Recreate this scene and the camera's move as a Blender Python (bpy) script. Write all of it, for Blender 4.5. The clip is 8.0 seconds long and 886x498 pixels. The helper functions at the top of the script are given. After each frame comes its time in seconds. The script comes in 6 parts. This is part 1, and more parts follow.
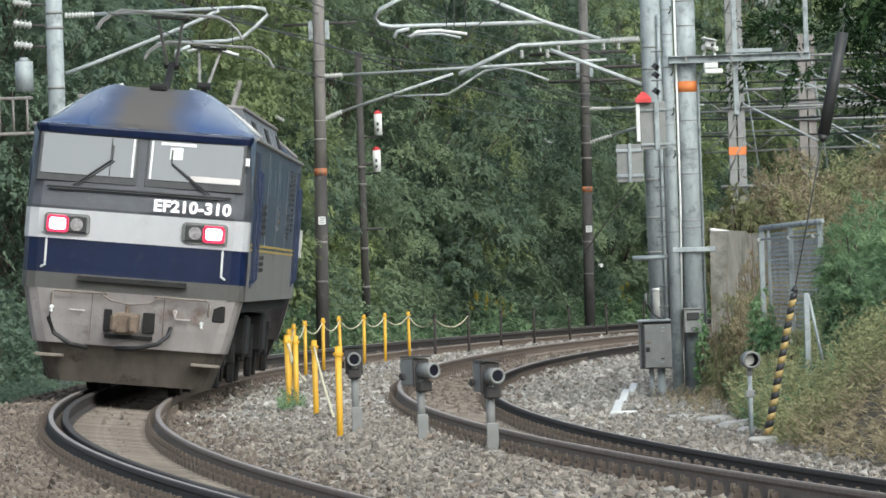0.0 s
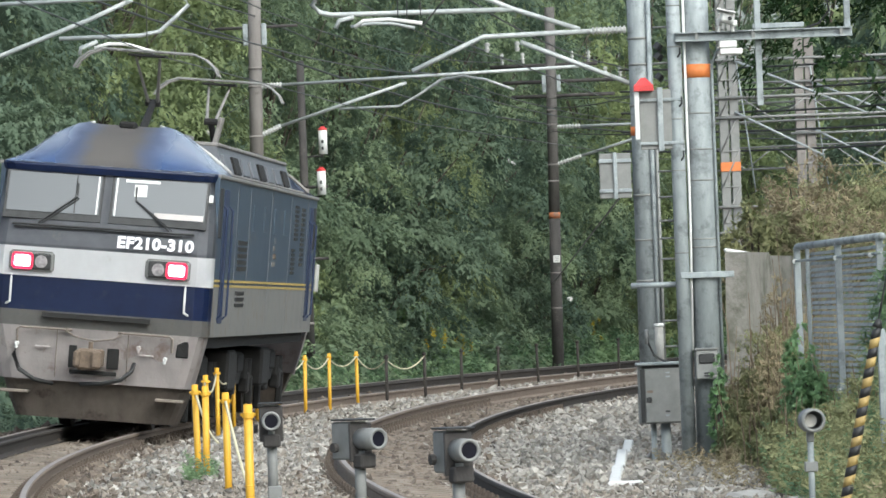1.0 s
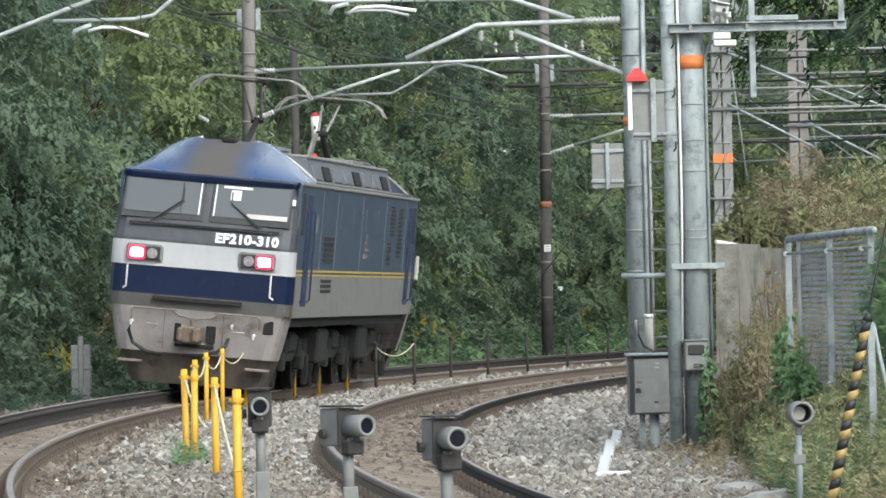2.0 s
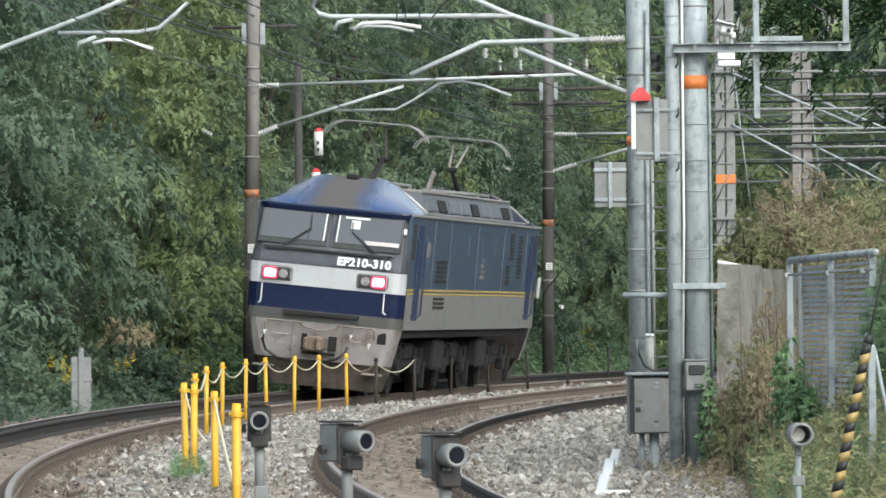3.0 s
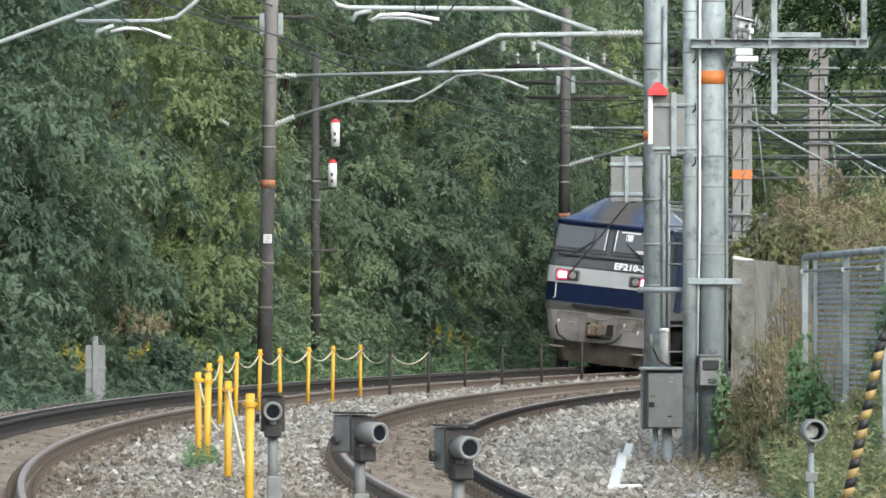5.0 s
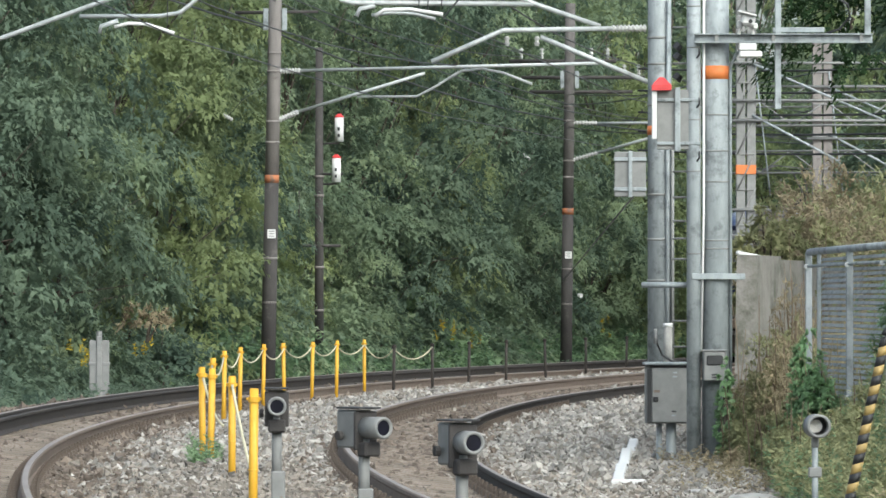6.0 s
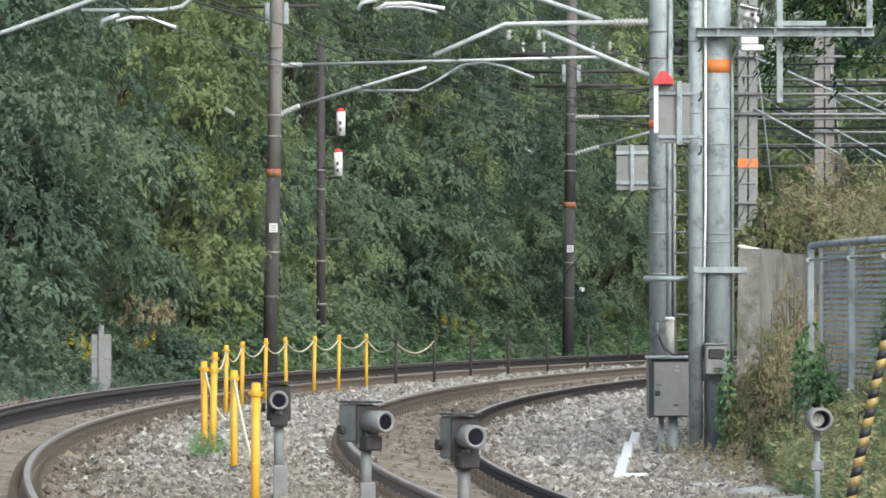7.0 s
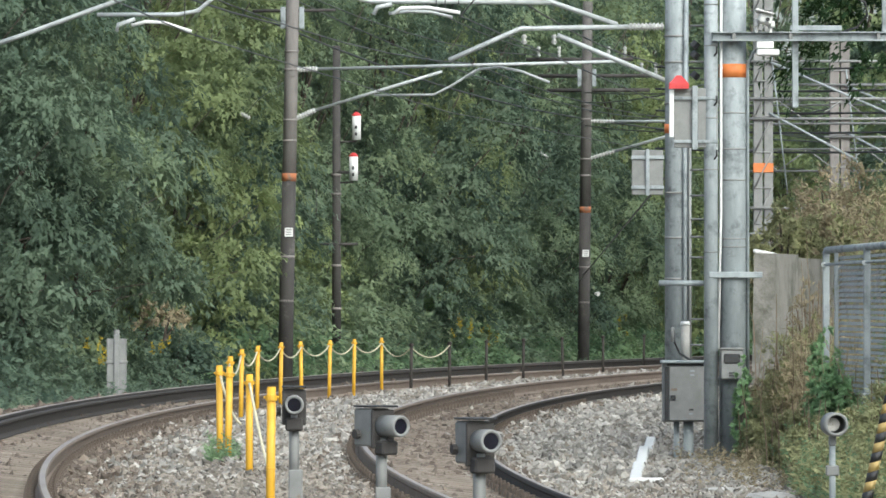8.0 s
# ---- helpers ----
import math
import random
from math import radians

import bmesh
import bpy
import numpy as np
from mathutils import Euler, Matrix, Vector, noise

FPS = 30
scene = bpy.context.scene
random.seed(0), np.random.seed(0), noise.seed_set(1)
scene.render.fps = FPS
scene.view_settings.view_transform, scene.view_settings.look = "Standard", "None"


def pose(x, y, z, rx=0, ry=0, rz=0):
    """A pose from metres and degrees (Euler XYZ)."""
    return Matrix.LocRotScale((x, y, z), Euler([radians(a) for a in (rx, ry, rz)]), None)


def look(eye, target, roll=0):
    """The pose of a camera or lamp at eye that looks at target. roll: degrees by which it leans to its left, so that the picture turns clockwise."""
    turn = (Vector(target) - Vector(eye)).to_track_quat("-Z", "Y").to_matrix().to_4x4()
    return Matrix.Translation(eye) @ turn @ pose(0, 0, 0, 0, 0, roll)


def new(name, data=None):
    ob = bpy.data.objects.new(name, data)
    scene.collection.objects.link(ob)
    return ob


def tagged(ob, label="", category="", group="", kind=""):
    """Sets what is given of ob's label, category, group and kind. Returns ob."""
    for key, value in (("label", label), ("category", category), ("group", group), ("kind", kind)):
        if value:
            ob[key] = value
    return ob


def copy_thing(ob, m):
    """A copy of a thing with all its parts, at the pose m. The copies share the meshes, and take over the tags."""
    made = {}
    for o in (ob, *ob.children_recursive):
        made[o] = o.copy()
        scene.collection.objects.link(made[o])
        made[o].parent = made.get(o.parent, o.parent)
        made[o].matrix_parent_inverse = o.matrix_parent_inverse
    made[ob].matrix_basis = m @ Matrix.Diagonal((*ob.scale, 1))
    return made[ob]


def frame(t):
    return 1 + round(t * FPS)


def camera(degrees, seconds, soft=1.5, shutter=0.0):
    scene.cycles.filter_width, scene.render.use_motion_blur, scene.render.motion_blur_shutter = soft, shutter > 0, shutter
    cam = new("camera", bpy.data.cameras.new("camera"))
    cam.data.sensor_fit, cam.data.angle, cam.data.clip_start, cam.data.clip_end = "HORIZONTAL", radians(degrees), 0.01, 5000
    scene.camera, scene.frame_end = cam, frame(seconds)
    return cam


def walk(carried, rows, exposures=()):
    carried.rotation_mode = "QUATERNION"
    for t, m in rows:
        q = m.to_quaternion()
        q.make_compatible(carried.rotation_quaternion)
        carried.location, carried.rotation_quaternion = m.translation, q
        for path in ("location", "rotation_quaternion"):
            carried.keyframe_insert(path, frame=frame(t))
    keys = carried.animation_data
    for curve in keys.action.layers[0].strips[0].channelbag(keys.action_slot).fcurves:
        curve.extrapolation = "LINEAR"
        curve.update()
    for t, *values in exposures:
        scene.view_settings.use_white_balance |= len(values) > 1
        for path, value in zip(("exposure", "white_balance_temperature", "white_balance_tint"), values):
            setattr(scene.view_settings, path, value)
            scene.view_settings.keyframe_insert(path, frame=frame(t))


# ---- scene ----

# ---- camera ----
cam = camera(8.48, 8.0, soft=1.6)
walk(cam, [
    (0, look((0.04, -14.61, 1.324), (-0.529, 85.386, 1.897), -1.94)),
    (0.3, look((0.02, -8.80, 1.320), (-0.016, 91.202, 2.003), -2.11)),
    (0.5, look((0.01, -4.85, 1.315), (0.480, 95.151, 2.075), -2.11)),
    (0.7, look((0.00, -1.38, 1.309), (0.691, 98.613, 2.118), -2.24)),
    (1, look((0.00, 0.00, 1.305), (0.204, 100.000, 2.464), -2.16)),
    (1.2, look((0.00, 0.00, 1.305), (0.297, 100.000, 2.445), -1.94)),
    (2.3, look((0.00, 0.00, 1.305), (0.298, 100.000, 2.226), -1.34)),
    (2.5, look((0.00, 0.00, 1.305), (0.331, 99.999, 2.290), -1.33)),
    (3, look((0.00, 0.00, 1.305), (0.325, 99.999, 2.537), -0.64)),
    (3.5, look((0.00, 0.00, 1.305), (0.315, 100.000, 2.488), -0.35)),
    (4, look((0.00, 0.00, 1.305), (0.217, 100.000, 2.429), -0.27)),
    (4.5, look((0.00, 0.00, 1.305), (0.130, 100.000, 2.415), 0.00)),
    (6, look((0.00, 0.00, 1.305), (-0.000, 100.000, 2.327), 0.01)),
    (6.5, look((0.00, 0.00, 1.305), (-0.000, 100.000, 2.241), 0.00)),
    (7, look((0.00, 0.00, 1.305), (-0.031, 100.000, 2.225), -0.04)),
    (7.5, look((0.00, 0.00, 1.305), (-0.202, 100.000, 2.310), -0.04)),
    (8, look((0.00, 0.00, 1.305), (-0.289, 100.000, 2.299), -0.00)),
], exposures=[(0.0, 0.75, 6100, 3), (1.0, 0.88, 6100, 3), (8.0, 0.90, 6100, 3)])

# ---- world and sun: an overcast day ----
world = bpy.data.worlds.new("overcast_sky")
scene.world = world
world.use_nodes = True
wn = world.node_tree.nodes
sky = wn.new("ShaderNodeTexSky")
sky.sky_type = "NISHITA"
sky.sun_disc = False
sky.sun_elevation = radians(40)
sky.sun_rotation = radians(151)
sky.air_density = 1.0
sky.dust_density = 4.0
hsv = wn.new("ShaderNodeHueSaturation")
hsv.inputs["Saturation"].default_value = 0.55
world.node_tree.links.new(sky.outputs[0], hsv.inputs["Color"])
world.node_tree.links.new(hsv.outputs[0], wn["Background"].inputs["Color"])
wn["Background"].inputs["Strength"].default_value = 0.15
sun = new("sun", bpy.data.lights.new("sun", "SUN"))
sun.data.energy = 1.2
sun.data.angle = radians(55)
sun.data.color = (1.0, 0.985, 0.96)
sun.matrix_world = look((36, -6, 60), (0, 60, 0))


# ---- small building helpers ----
def part(name, bm, material, parent=None, label=""):
    me = bpy.data.meshes.new(name)
    bm.to_mesh(me)
    bm.free()
    me.materials.append(material)
    ob = new(name, me)
    ob.parent = parent
    if label:
        tagged(ob, label)
    return ob


def share(name, data, parent, m):
    ob = new(name, data)
    ob.parent = parent
    ob.matrix_local = m
    return ob


def raw(name, verts, faces, material, parent=None, smooth=False):
    me = bpy.data.meshes.new(name)
    me.from_pydata([tuple(v) for v in verts], [], [tuple(f) for f in faces])
    me.materials.append(material)
    if smooth:
        me.polygons.foreach_set("use_smooth", [True] * len(me.polygons))
    ob = new(name, me)
    ob.parent = parent
    return ob


def thing(name, m, label, category, group=""):
    ob = new(name)
    ob.empty_display_size = 0.2
    ob.matrix_world = m
    return tagged(ob, label, category, group)


def box(bm, c, size, bevel=0.0, rot=None):
    m = Matrix.Translation(c)
    if rot is not None:
        m = m @ Euler([radians(a) for a in rot]).to_matrix().to_4x4()
    r = bmesh.ops.create_cube(bm, size=1.0, matrix=m @ Matrix.Diagonal((*size, 1)))
    if bevel:
        es = {e for v in r["verts"] for e in v.link_edges}
        bmesh.ops.bevel(bm, geom=list(es), offset=bevel, segments=1, affect="EDGES")
    return bm


def tube(bm, a, b, r0, r1=None, n=10):
    a, b = Vector(a), Vector(b)
    d = b - a
    m = Matrix.Translation((a + b) / 2) @ d.to_track_quat("Z", "Y").to_matrix().to_4x4()
    bmesh.ops.create_cone(bm, cap_ends=True, segments=n, radius1=r0, radius2=r0 if r1 is None else r1, depth=d.length, matrix=m)
    return bm


def sweep(bm, pts, r, n=6):
    """A bent rod through pts."""
    pts = [Vector(p) for p in pts]
    rings = []
    for i, p in enumerate(pts):
        d = (pts[min(i + 1, len(pts) - 1)] - pts[max(i - 1, 0)]).normalized()
        up = Vector((0, 0, 1)) if abs(d.z) < 0.9 else Vector((0, 1, 0))
        s = d.cross(up).normalized()
        u = s.cross(d)
        rr = r[i] if isinstance(r, (list, tuple)) else r
        rings.append([bm.verts.new(p + s * (rr * math.cos(k * math.tau / n)) + u * (rr * math.sin(k * math.tau / n))) for k in range(n)])
    for a, b in zip(rings, rings[1:]):
        for k in range(n):
            bm.faces.new((a[k], a[(k + 1) % n], b[(k + 1) % n], b[k]))
    bm.faces.new(rings[0][::-1])
    bm.faces.new(rings[-1])
    return bm


def prism(bm, outline, axis, lo, hi):
    """Extrudes an outline in two coordinates along the third axis (0, 1 or 2)."""
    def put(p, h):
        q = list(p)
        q.insert(axis, h)
        return bm.verts.new(q)
    a = [put(p, lo) for p in outline]
    b = [put(p, hi) for p in outline]
    n = len(outline)
    for i in range(n):
        bm.faces.new((a[i], a[(i + 1) % n], b[(i + 1) % n], b[i]))
    bm.faces.new(a[::-1])
    bm.faces.new(b)
    return bm


def B():
    return bmesh.new()


def tidy(bm, smooth=False):
    bmesh.ops.recalc_face_normals(bm, faces=bm.faces)
    if smooth:
        for f in bm.faces:
            f.smooth = True
    return bm


# ---- materials ----
def material(name, c0, c1, rough=0.7, metal=0.0, scale=8.0, bump=0.0, bscale=60.0, spots=None, spot_at=0.62, spot_scale=3.0, per_object=0.0, per_island=0.0, streak=None, coat=0.0):
    m = bpy.data.materials.new(name)
    m.use_nodes = True
    t = m.node_tree
    n, l = t.nodes, t.links
    bs = n["Principled BSDF"]
    bs.inputs["Roughness"].default_value = rough
    bs.inputs["Metallic"].default_value = metal
    if coat:
        bs.inputs["Coat Weight"].default_value = coat
        bs.inputs["Coat Roughness"].default_value = 0.15
    co = n.new("ShaderNodeTexCoord")
    src = co.outputs["Object"]
    mp = n.new("ShaderNodeMapping")
    l.new(src, mp.inputs[0])
    if streak:
        mp.inputs["Scale"].default_value = streak
    nz = n.new("ShaderNodeTexNoise")
    nz.inputs["Scale"].default_value = scale
    nz.inputs["Detail"].default_value = 6
    nz.inputs["Roughness"].default_value = 0.65
    l.new(mp.outputs[0], nz.inputs["Vector"])
    rp = n.new("ShaderNodeValToRGB")
    rp.color_ramp.elements[0].position, rp.color_ramp.elements[1].position = 0.3, 0.7
    rp.color_ramp.elements[0].color, rp.color_ramp.elements[1].color = (*c0, 1), (*c1, 1)
    l.new(nz.outputs[0], rp.inputs[0])
    col = rp.outputs[0]
    if spots:
        sn = n.new("ShaderNodeTexNoise")
        sn.inputs["Scale"].default_value = spot_scale
        sn.inputs["Detail"].default_value = 8
        sn.inputs["Roughness"].default_value = 0.7
        l.new(src, sn.inputs["Vector"])
        mr = n.new("ShaderNodeMapRange")
        mr.inputs["From Min"].default_value, mr.inputs["From Max"].default_value = spot_at - 0.05, spot_at + 0.08
        l.new(sn.outputs[0], mr.inputs["Value"])
        mx = n.new("ShaderNodeMix")
        mx.data_type = "RGBA"
        mx.inputs["B"].default_value = (*spots, 1)
        mx.inputs[7].default_value = (*spots, 1)
        l.new(mr.outputs[0], mx.inputs[0])
        l.new(col, mx.inputs[6])
        col = mx.outputs[2]
    if per_object or per_island:
        hv = n.new("ShaderNodeHueSaturation")
        if per_island:
            g = n.new("ShaderNodeNewGeometry")
            rnd, amt = g.outputs["Random Per Island"], per_island
        else:
            g = n.new("ShaderNodeObjectInfo")
            rnd, amt = g.outputs["Random"], per_object
        mr2 = n.new("ShaderNodeMapRange")
        mr2.inputs["To Min"].default_value, mr2.inputs["To Max"].default_value = 1 - amt, 1 + amt
        l.new(rnd, mr2.inputs["Value"])
        l.new(mr2.outputs[0], hv.inputs["Value"])
        l.new(col, hv.inputs["Color"])
        col = hv.outputs[0]
    l.new(col, bs.inputs["Base Color"])
    if bump:
        b = n.new("ShaderNodeBump")
        b.inputs["Strength"].default_value = bump
        b.inputs["Distance"].default_value = 0.02
        bn = n.new("ShaderNodeTexNoise")
        bn.inputs["Scale"].default_value = bscale
        bn.inputs["Detail"].default_value = 5
        l.new(src, bn.inputs["Vector"])
        l.new(bn.outputs[0], b.inputs["Height"])
        l.new(b.outputs[0], bs.inputs["Normal"])
    return m


def glow(name, colour, strength, base=(0.5, 0.02, 0.02)):
    m = bpy.data.materials.new(name)
    m.use_nodes = True
    bs = m.node_tree.nodes["Principled BSDF"]
    bs.inputs["Base Color"].default_value = (*base, 1)
    bs.inputs["Emission Color"].default_value = (*colour, 1)
    bs.inputs["Emission Strength"].default_value = strength
    return m


def leafy(name, dark, light, rough=0.85, trans=0.35, scale=0.35):
    """Leaves: colour varies per leaf and in broad patches; some light passes through."""
    m = bpy.data.materials.new(name)
    m.use_nodes = True
    t = m.node_tree
    n, l = t.nodes, t.links
    bs = n["Principled BSDF"]
    bs.inputs["Roughness"].default_value = rough
    bs.inputs["Specular IOR Level"].default_value = 0.08
    g = n.new("ShaderNodeNewGeometry")
    co = n.new("ShaderNodeTexCoord")
    nz = n.new("ShaderNodeTexNoise")
    nz.inputs["Scale"].default_value = scale
    nz.inputs["Detail"].default_value = 3
    l.new(g.outputs["Position"], nz.inputs["Vector"])
    mth = n.new("ShaderNodeMath")
    mth.operation = "MULTIPLY_ADD"
    mth.inputs[1].default_value = 0.16
    l.new(g.outputs["Random Per Island"], mth.inputs[0])
    sc = n.new("ShaderNodeMapRange")
    sc.inputs["From Min"].default_value, sc.inputs["From Max"].default_value = 0.35, 0.65
    sc.inputs["To Min"].default_value, sc.inputs["To Max"].default_value = 0.05, 0.85
    l.new(nz.outputs[0], sc.inputs["Value"])
    l.new(sc.outputs[0], mth.inputs[2])
    rp = n.new("ShaderNodeValToRGB")
    rp.color_ramp.elements[0].color, rp.color_ramp.elements[1].color = (*dark, 1), (*light, 1)
    l.new(mth.outputs[0], rp.inputs[0])
    l.new(rp.outputs[0], bs.inputs["Base Color"])
    tr = n.new("ShaderNodeBsdfTranslucent")
    l.new(rp.outputs[0], tr.inputs["Color"])
    mx = n.new("ShaderNodeMixShader")
    mx.inputs[0].default_value = trans
    l.new(bs.outputs[0], mx.inputs[1])
    l.new(tr.outputs[0], mx.inputs[2])
    l.new(mx.outputs[0], n["Material Output"].inputs["Surface"])
    return m


M_ballast = material("ballast_stone", (0.140, 0.127, 0.110), (0.360, 0.342, 0.308), 0.9, scale=5, bump=0.3, bscale=40, per_island=0.42)
M_ballast_rust = material("rusty_ballast", (0.075, 0.059, 0.046), (0.175, 0.142, 0.113), 0.95, scale=4, bump=0.3, bscale=40, per_island=0.4)
M_bed = material("ballast_bed", (0.12, 0.105, 0.09), (0.32, 0.30, 0.27), 0.95, scale=9, bump=0.8, bscale=26)
M_rust = material("rusty_steel", (0.115, 0.088, 0.068), (0.215, 0.168, 0.132), 0.85, 0.0, scale=14, bump=0.2, bscale=80)
# near-black colour for dark posts, and for shade painted on rail webs
M_rail_dark = material("shaded_dark_steel", (0.020, 0.017, 0.015), (0.048, 0.039, 0.032), 0.85, 0.1, scale=14, bump=0.2, bscale=80)
M_clip = material("rusty_rail_clip", (0.060, 0.047, 0.037), (0.125, 0.098, 0.077), 0.9, scale=14)
M_railtop = material("worn_rail_head", (0.20, 0.165, 0.14), (0.31, 0.265, 0.23), 0.5, 0.35, scale=6, streak=(1, 0.05, 1))
M_concrete = material("concrete", (0.27, 0.26, 0.24), (0.42, 0.41, 0.38), 0.9, scale=3, bump=0.3, bscale=50, spots=(0.16, 0.15, 0.13), spot_at=0.6, spot_scale=1.4, per_object=0.12)
M_sleeper = material("dusty_sleeper_concrete", (0.13, 0.105, 0.085), (0.22, 0.185, 0.15), 0.95, scale=4, bump=0.3, spots=(0.28, 0.26, 0.23), spot_at=0.62, spot_scale=2, per_object=0.2)
M_wall = material("stained_concrete", (0.17, 0.16, 0.14), (0.29, 0.275, 0.25), 0.95, scale=2, bump=0.4, bscale=30, spots=(0.10, 0.10, 0.075), spot_at=0.56, spot_scale=1.6)
M_galv = material("galvanised_steel", (0.21, 0.236, 0.242), (0.34, 0.367, 0.370), 0.68, 0.12, scale=9, bump=0.12, bscale=45, spots=(0.15, 0.165, 0.17), spot_at=0.56, spot_scale=5, streak=(1, 1, 0.3))
M_grey = material("grey_paint", (0.150, 0.152, 0.145), (0.225, 0.226, 0.217), 0.6, scale=6, spots=(0.16, 0.15, 0.14), spot_at=0.64, spot_scale=6)
M_yellow = material("yellow_paint", (0.52, 0.28, 0.015), (0.64, 0.36, 0.03), 0.55, scale=9, spots=(0.30, 0.20, 0.08), spot_at=0.66, spot_scale=14)
M_orange = material("orange_band", (0.48, 0.13, 0.03), (0.60, 0.19, 0.05), 0.6, scale=9)
M_white = material("white_paint", (0.54, 0.54, 0.52), (0.66, 0.66, 0.64), 0.6, scale=4)
M_red = material("red_paint", (0.42, 0.03, 0.03), (0.56, 0.05, 0.05), 0.5, scale=6)
M_black = material("black_rubber", (0.012, 0.012, 0.012), (0.03, 0.03, 0.03), 0.6, scale=8)
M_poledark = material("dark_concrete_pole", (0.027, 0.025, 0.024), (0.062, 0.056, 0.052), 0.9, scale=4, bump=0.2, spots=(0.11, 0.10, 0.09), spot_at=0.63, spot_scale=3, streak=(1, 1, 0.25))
M_polemid = material("mid_tone_concrete_pole", (0.065, 0.060, 0.056), (0.13, 0.12, 0.112), 0.9, scale=4, bump=0.2, spots=(0.05, 0.045, 0.04), spot_at=0.6, spot_scale=4, streak=(1, 1, 0.25))
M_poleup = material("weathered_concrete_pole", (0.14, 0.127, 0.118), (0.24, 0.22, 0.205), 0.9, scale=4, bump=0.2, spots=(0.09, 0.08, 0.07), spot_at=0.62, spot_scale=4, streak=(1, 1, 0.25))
M_ballast_tan = material("tan_ballast", (0.105, 0.090, 0.074), (0.255, 0.226, 0.190), 0.92, scale=5, bump=0.3, bscale=40, per_island=0.42)
M_soil = material("dark_soil", (0.035, 0.028, 0.018), (0.085, 0.07, 0.045), 1.0, scale=1.2, bump=0.5, bscale=8)
M_bark = material("bark", (0.05, 0.04, 0.03), (0.11, 0.09, 0.07), 0.95, scale=7, bump=0.4, streak=(1, 1, 0.2))
M_wire = material("dark_wire", (0.03, 0.03, 0.03), (0.06, 0.06, 0.06), 0.5, 0.5, scale=5)
M_insul = material("glazed_insulator", (0.34, 0.34, 0.32), (0.46, 0.46, 0.44), 0.35, scale=5)
M_tube = material("bright_galvanised_tube", (0.31, 0.33, 0.33), (0.45, 0.47, 0.46), 0.5, 0.15, scale=7, spots=(0.26, 0.27, 0.26), spot_at=0.62, spot_scale=4)
M_orange_old = material("weathered_orange_band", (0.25, 0.085, 0.035), (0.40, 0.15, 0.06), 0.8, scale=7, spots=(0.13, 0.10, 0.08), spot_at=0.58, spot_scale=6)

# ---- the lie of the land: two tracks on a right-hand curve ----
GAUGE = 0.5335 + 0.03
CANT = radians(6.15)
LEFT = (295.6, 66.8, 300.1)
RIGHT = (295.6, 60.3, 296.0)


def on(track, a, q=0.0, z=0.0):
    """A point of a track at the angle a, q metres inward of its centre line, z above the canted rail plane."""
    cx, cy, r = track
    r2 = r - q * math.cos(CANT) - z * math.sin(CANT)
    return Vector((cx - r2 * math.cos(a), cy + r2 * math.sin(a), (GAUGE - q) * math.sin(CANT) + z * math.cos(CANT)))


def angle_at(track, d):
    return math.asin((d - track[1]) / track[2])


def inward(track, x, y):
    return track[2] - math.hypot(x - track[0], y - track[1])


def foot_x(y):
    """Where the inner bank begins, clear of the inner track."""
    if y < 45:
        return max(2.55, RIGHT[0] - math.sqrt(RIGHT[2] ** 2 - min(RIGHT[1] - y, 250.0) ** 2) + 1.95)
    return 2.55 + 0.25 * ease(46, 52, y) if y < 58 else 2.6 + 0.2 * (1 - ease(58, 61, y)) + (y - 58) * 0.098


def ease(a, b, x):
    t = min(1.0, max(0.0, (x - a) / (b - a)))
    return t * t * (3 - 2 * t)


def ground_z(x, y):
    ql, qr = inward(LEFT, x, y), inward(RIGHT, x, y)
    tc = math.tan(CANT)
    edge = 0.95
    if ql < -edge:
        z0 = (GAUGE + edge) * tc - 0.20
        z = z0 - 0.42 * ease(0.3, 1.7, -edge - ql) + 3.6 * ease(9, 30, -ql) + 8 * ease(28, 120, -ql)
    elif ql <= edge:
        z = (GAUGE - ql) * tc - 0.185 - 0.055 * (1 - ease(0.40, 0.75, abs(ql)))
    elif qr < -edge:
        za, zb = (GAUGE - edge) * tc - 0.185, (GAUGE + edge) * tc - 0.2
        w = (ql - edge) / max(0.01, (ql - edge) + (-edge - qr))
        z = za + (zb - za) * w + 0.05 * math.sin(math.pi * w)
    elif qr <= edge:
        z = (GAUGE - qr) * tc - 0.185 - 0.045 * (1 - ease(0.40, 0.75, abs(qr)))
    else:
        z = (GAUGE - edge) * tc - 0.185 + 0.02 * min(2.0, qr - edge)
    side = x - foot_x(min(y, 57.9))
    if side > 0 and y < 200:
        near = (0.9 * ease(0.0, 1.6, side) + 1.6 * ease(1.2, 6, side)) * (1 - ease(68, 74, y))
        back = x - foot_x(y)
        wall_y = 60.4 + (min(x, 4.4) - 2.93) * 4.45
        behind = (1.62 * ease(0.05, 0.12, back) + 1.5 * ease(0.6, 5, back)) * ease(0.15, 0.6, y - wall_y) if y > 58 else 0.0
        z += max(near, behind)
    return z


def grid_lines(lo, hi, step, far, growth=1.5):
    mid = list(np.arange(lo, hi + 1e-6, step))
    a, d = [], step
    p = lo
    while p > -far:
        d *= growth
        p -= d
        a.append(p)
    b, d, p = [], step, hi
    while p < far:
        d *= growth
        p += d
        b.append(p)
    return a[::-1] + mid + b


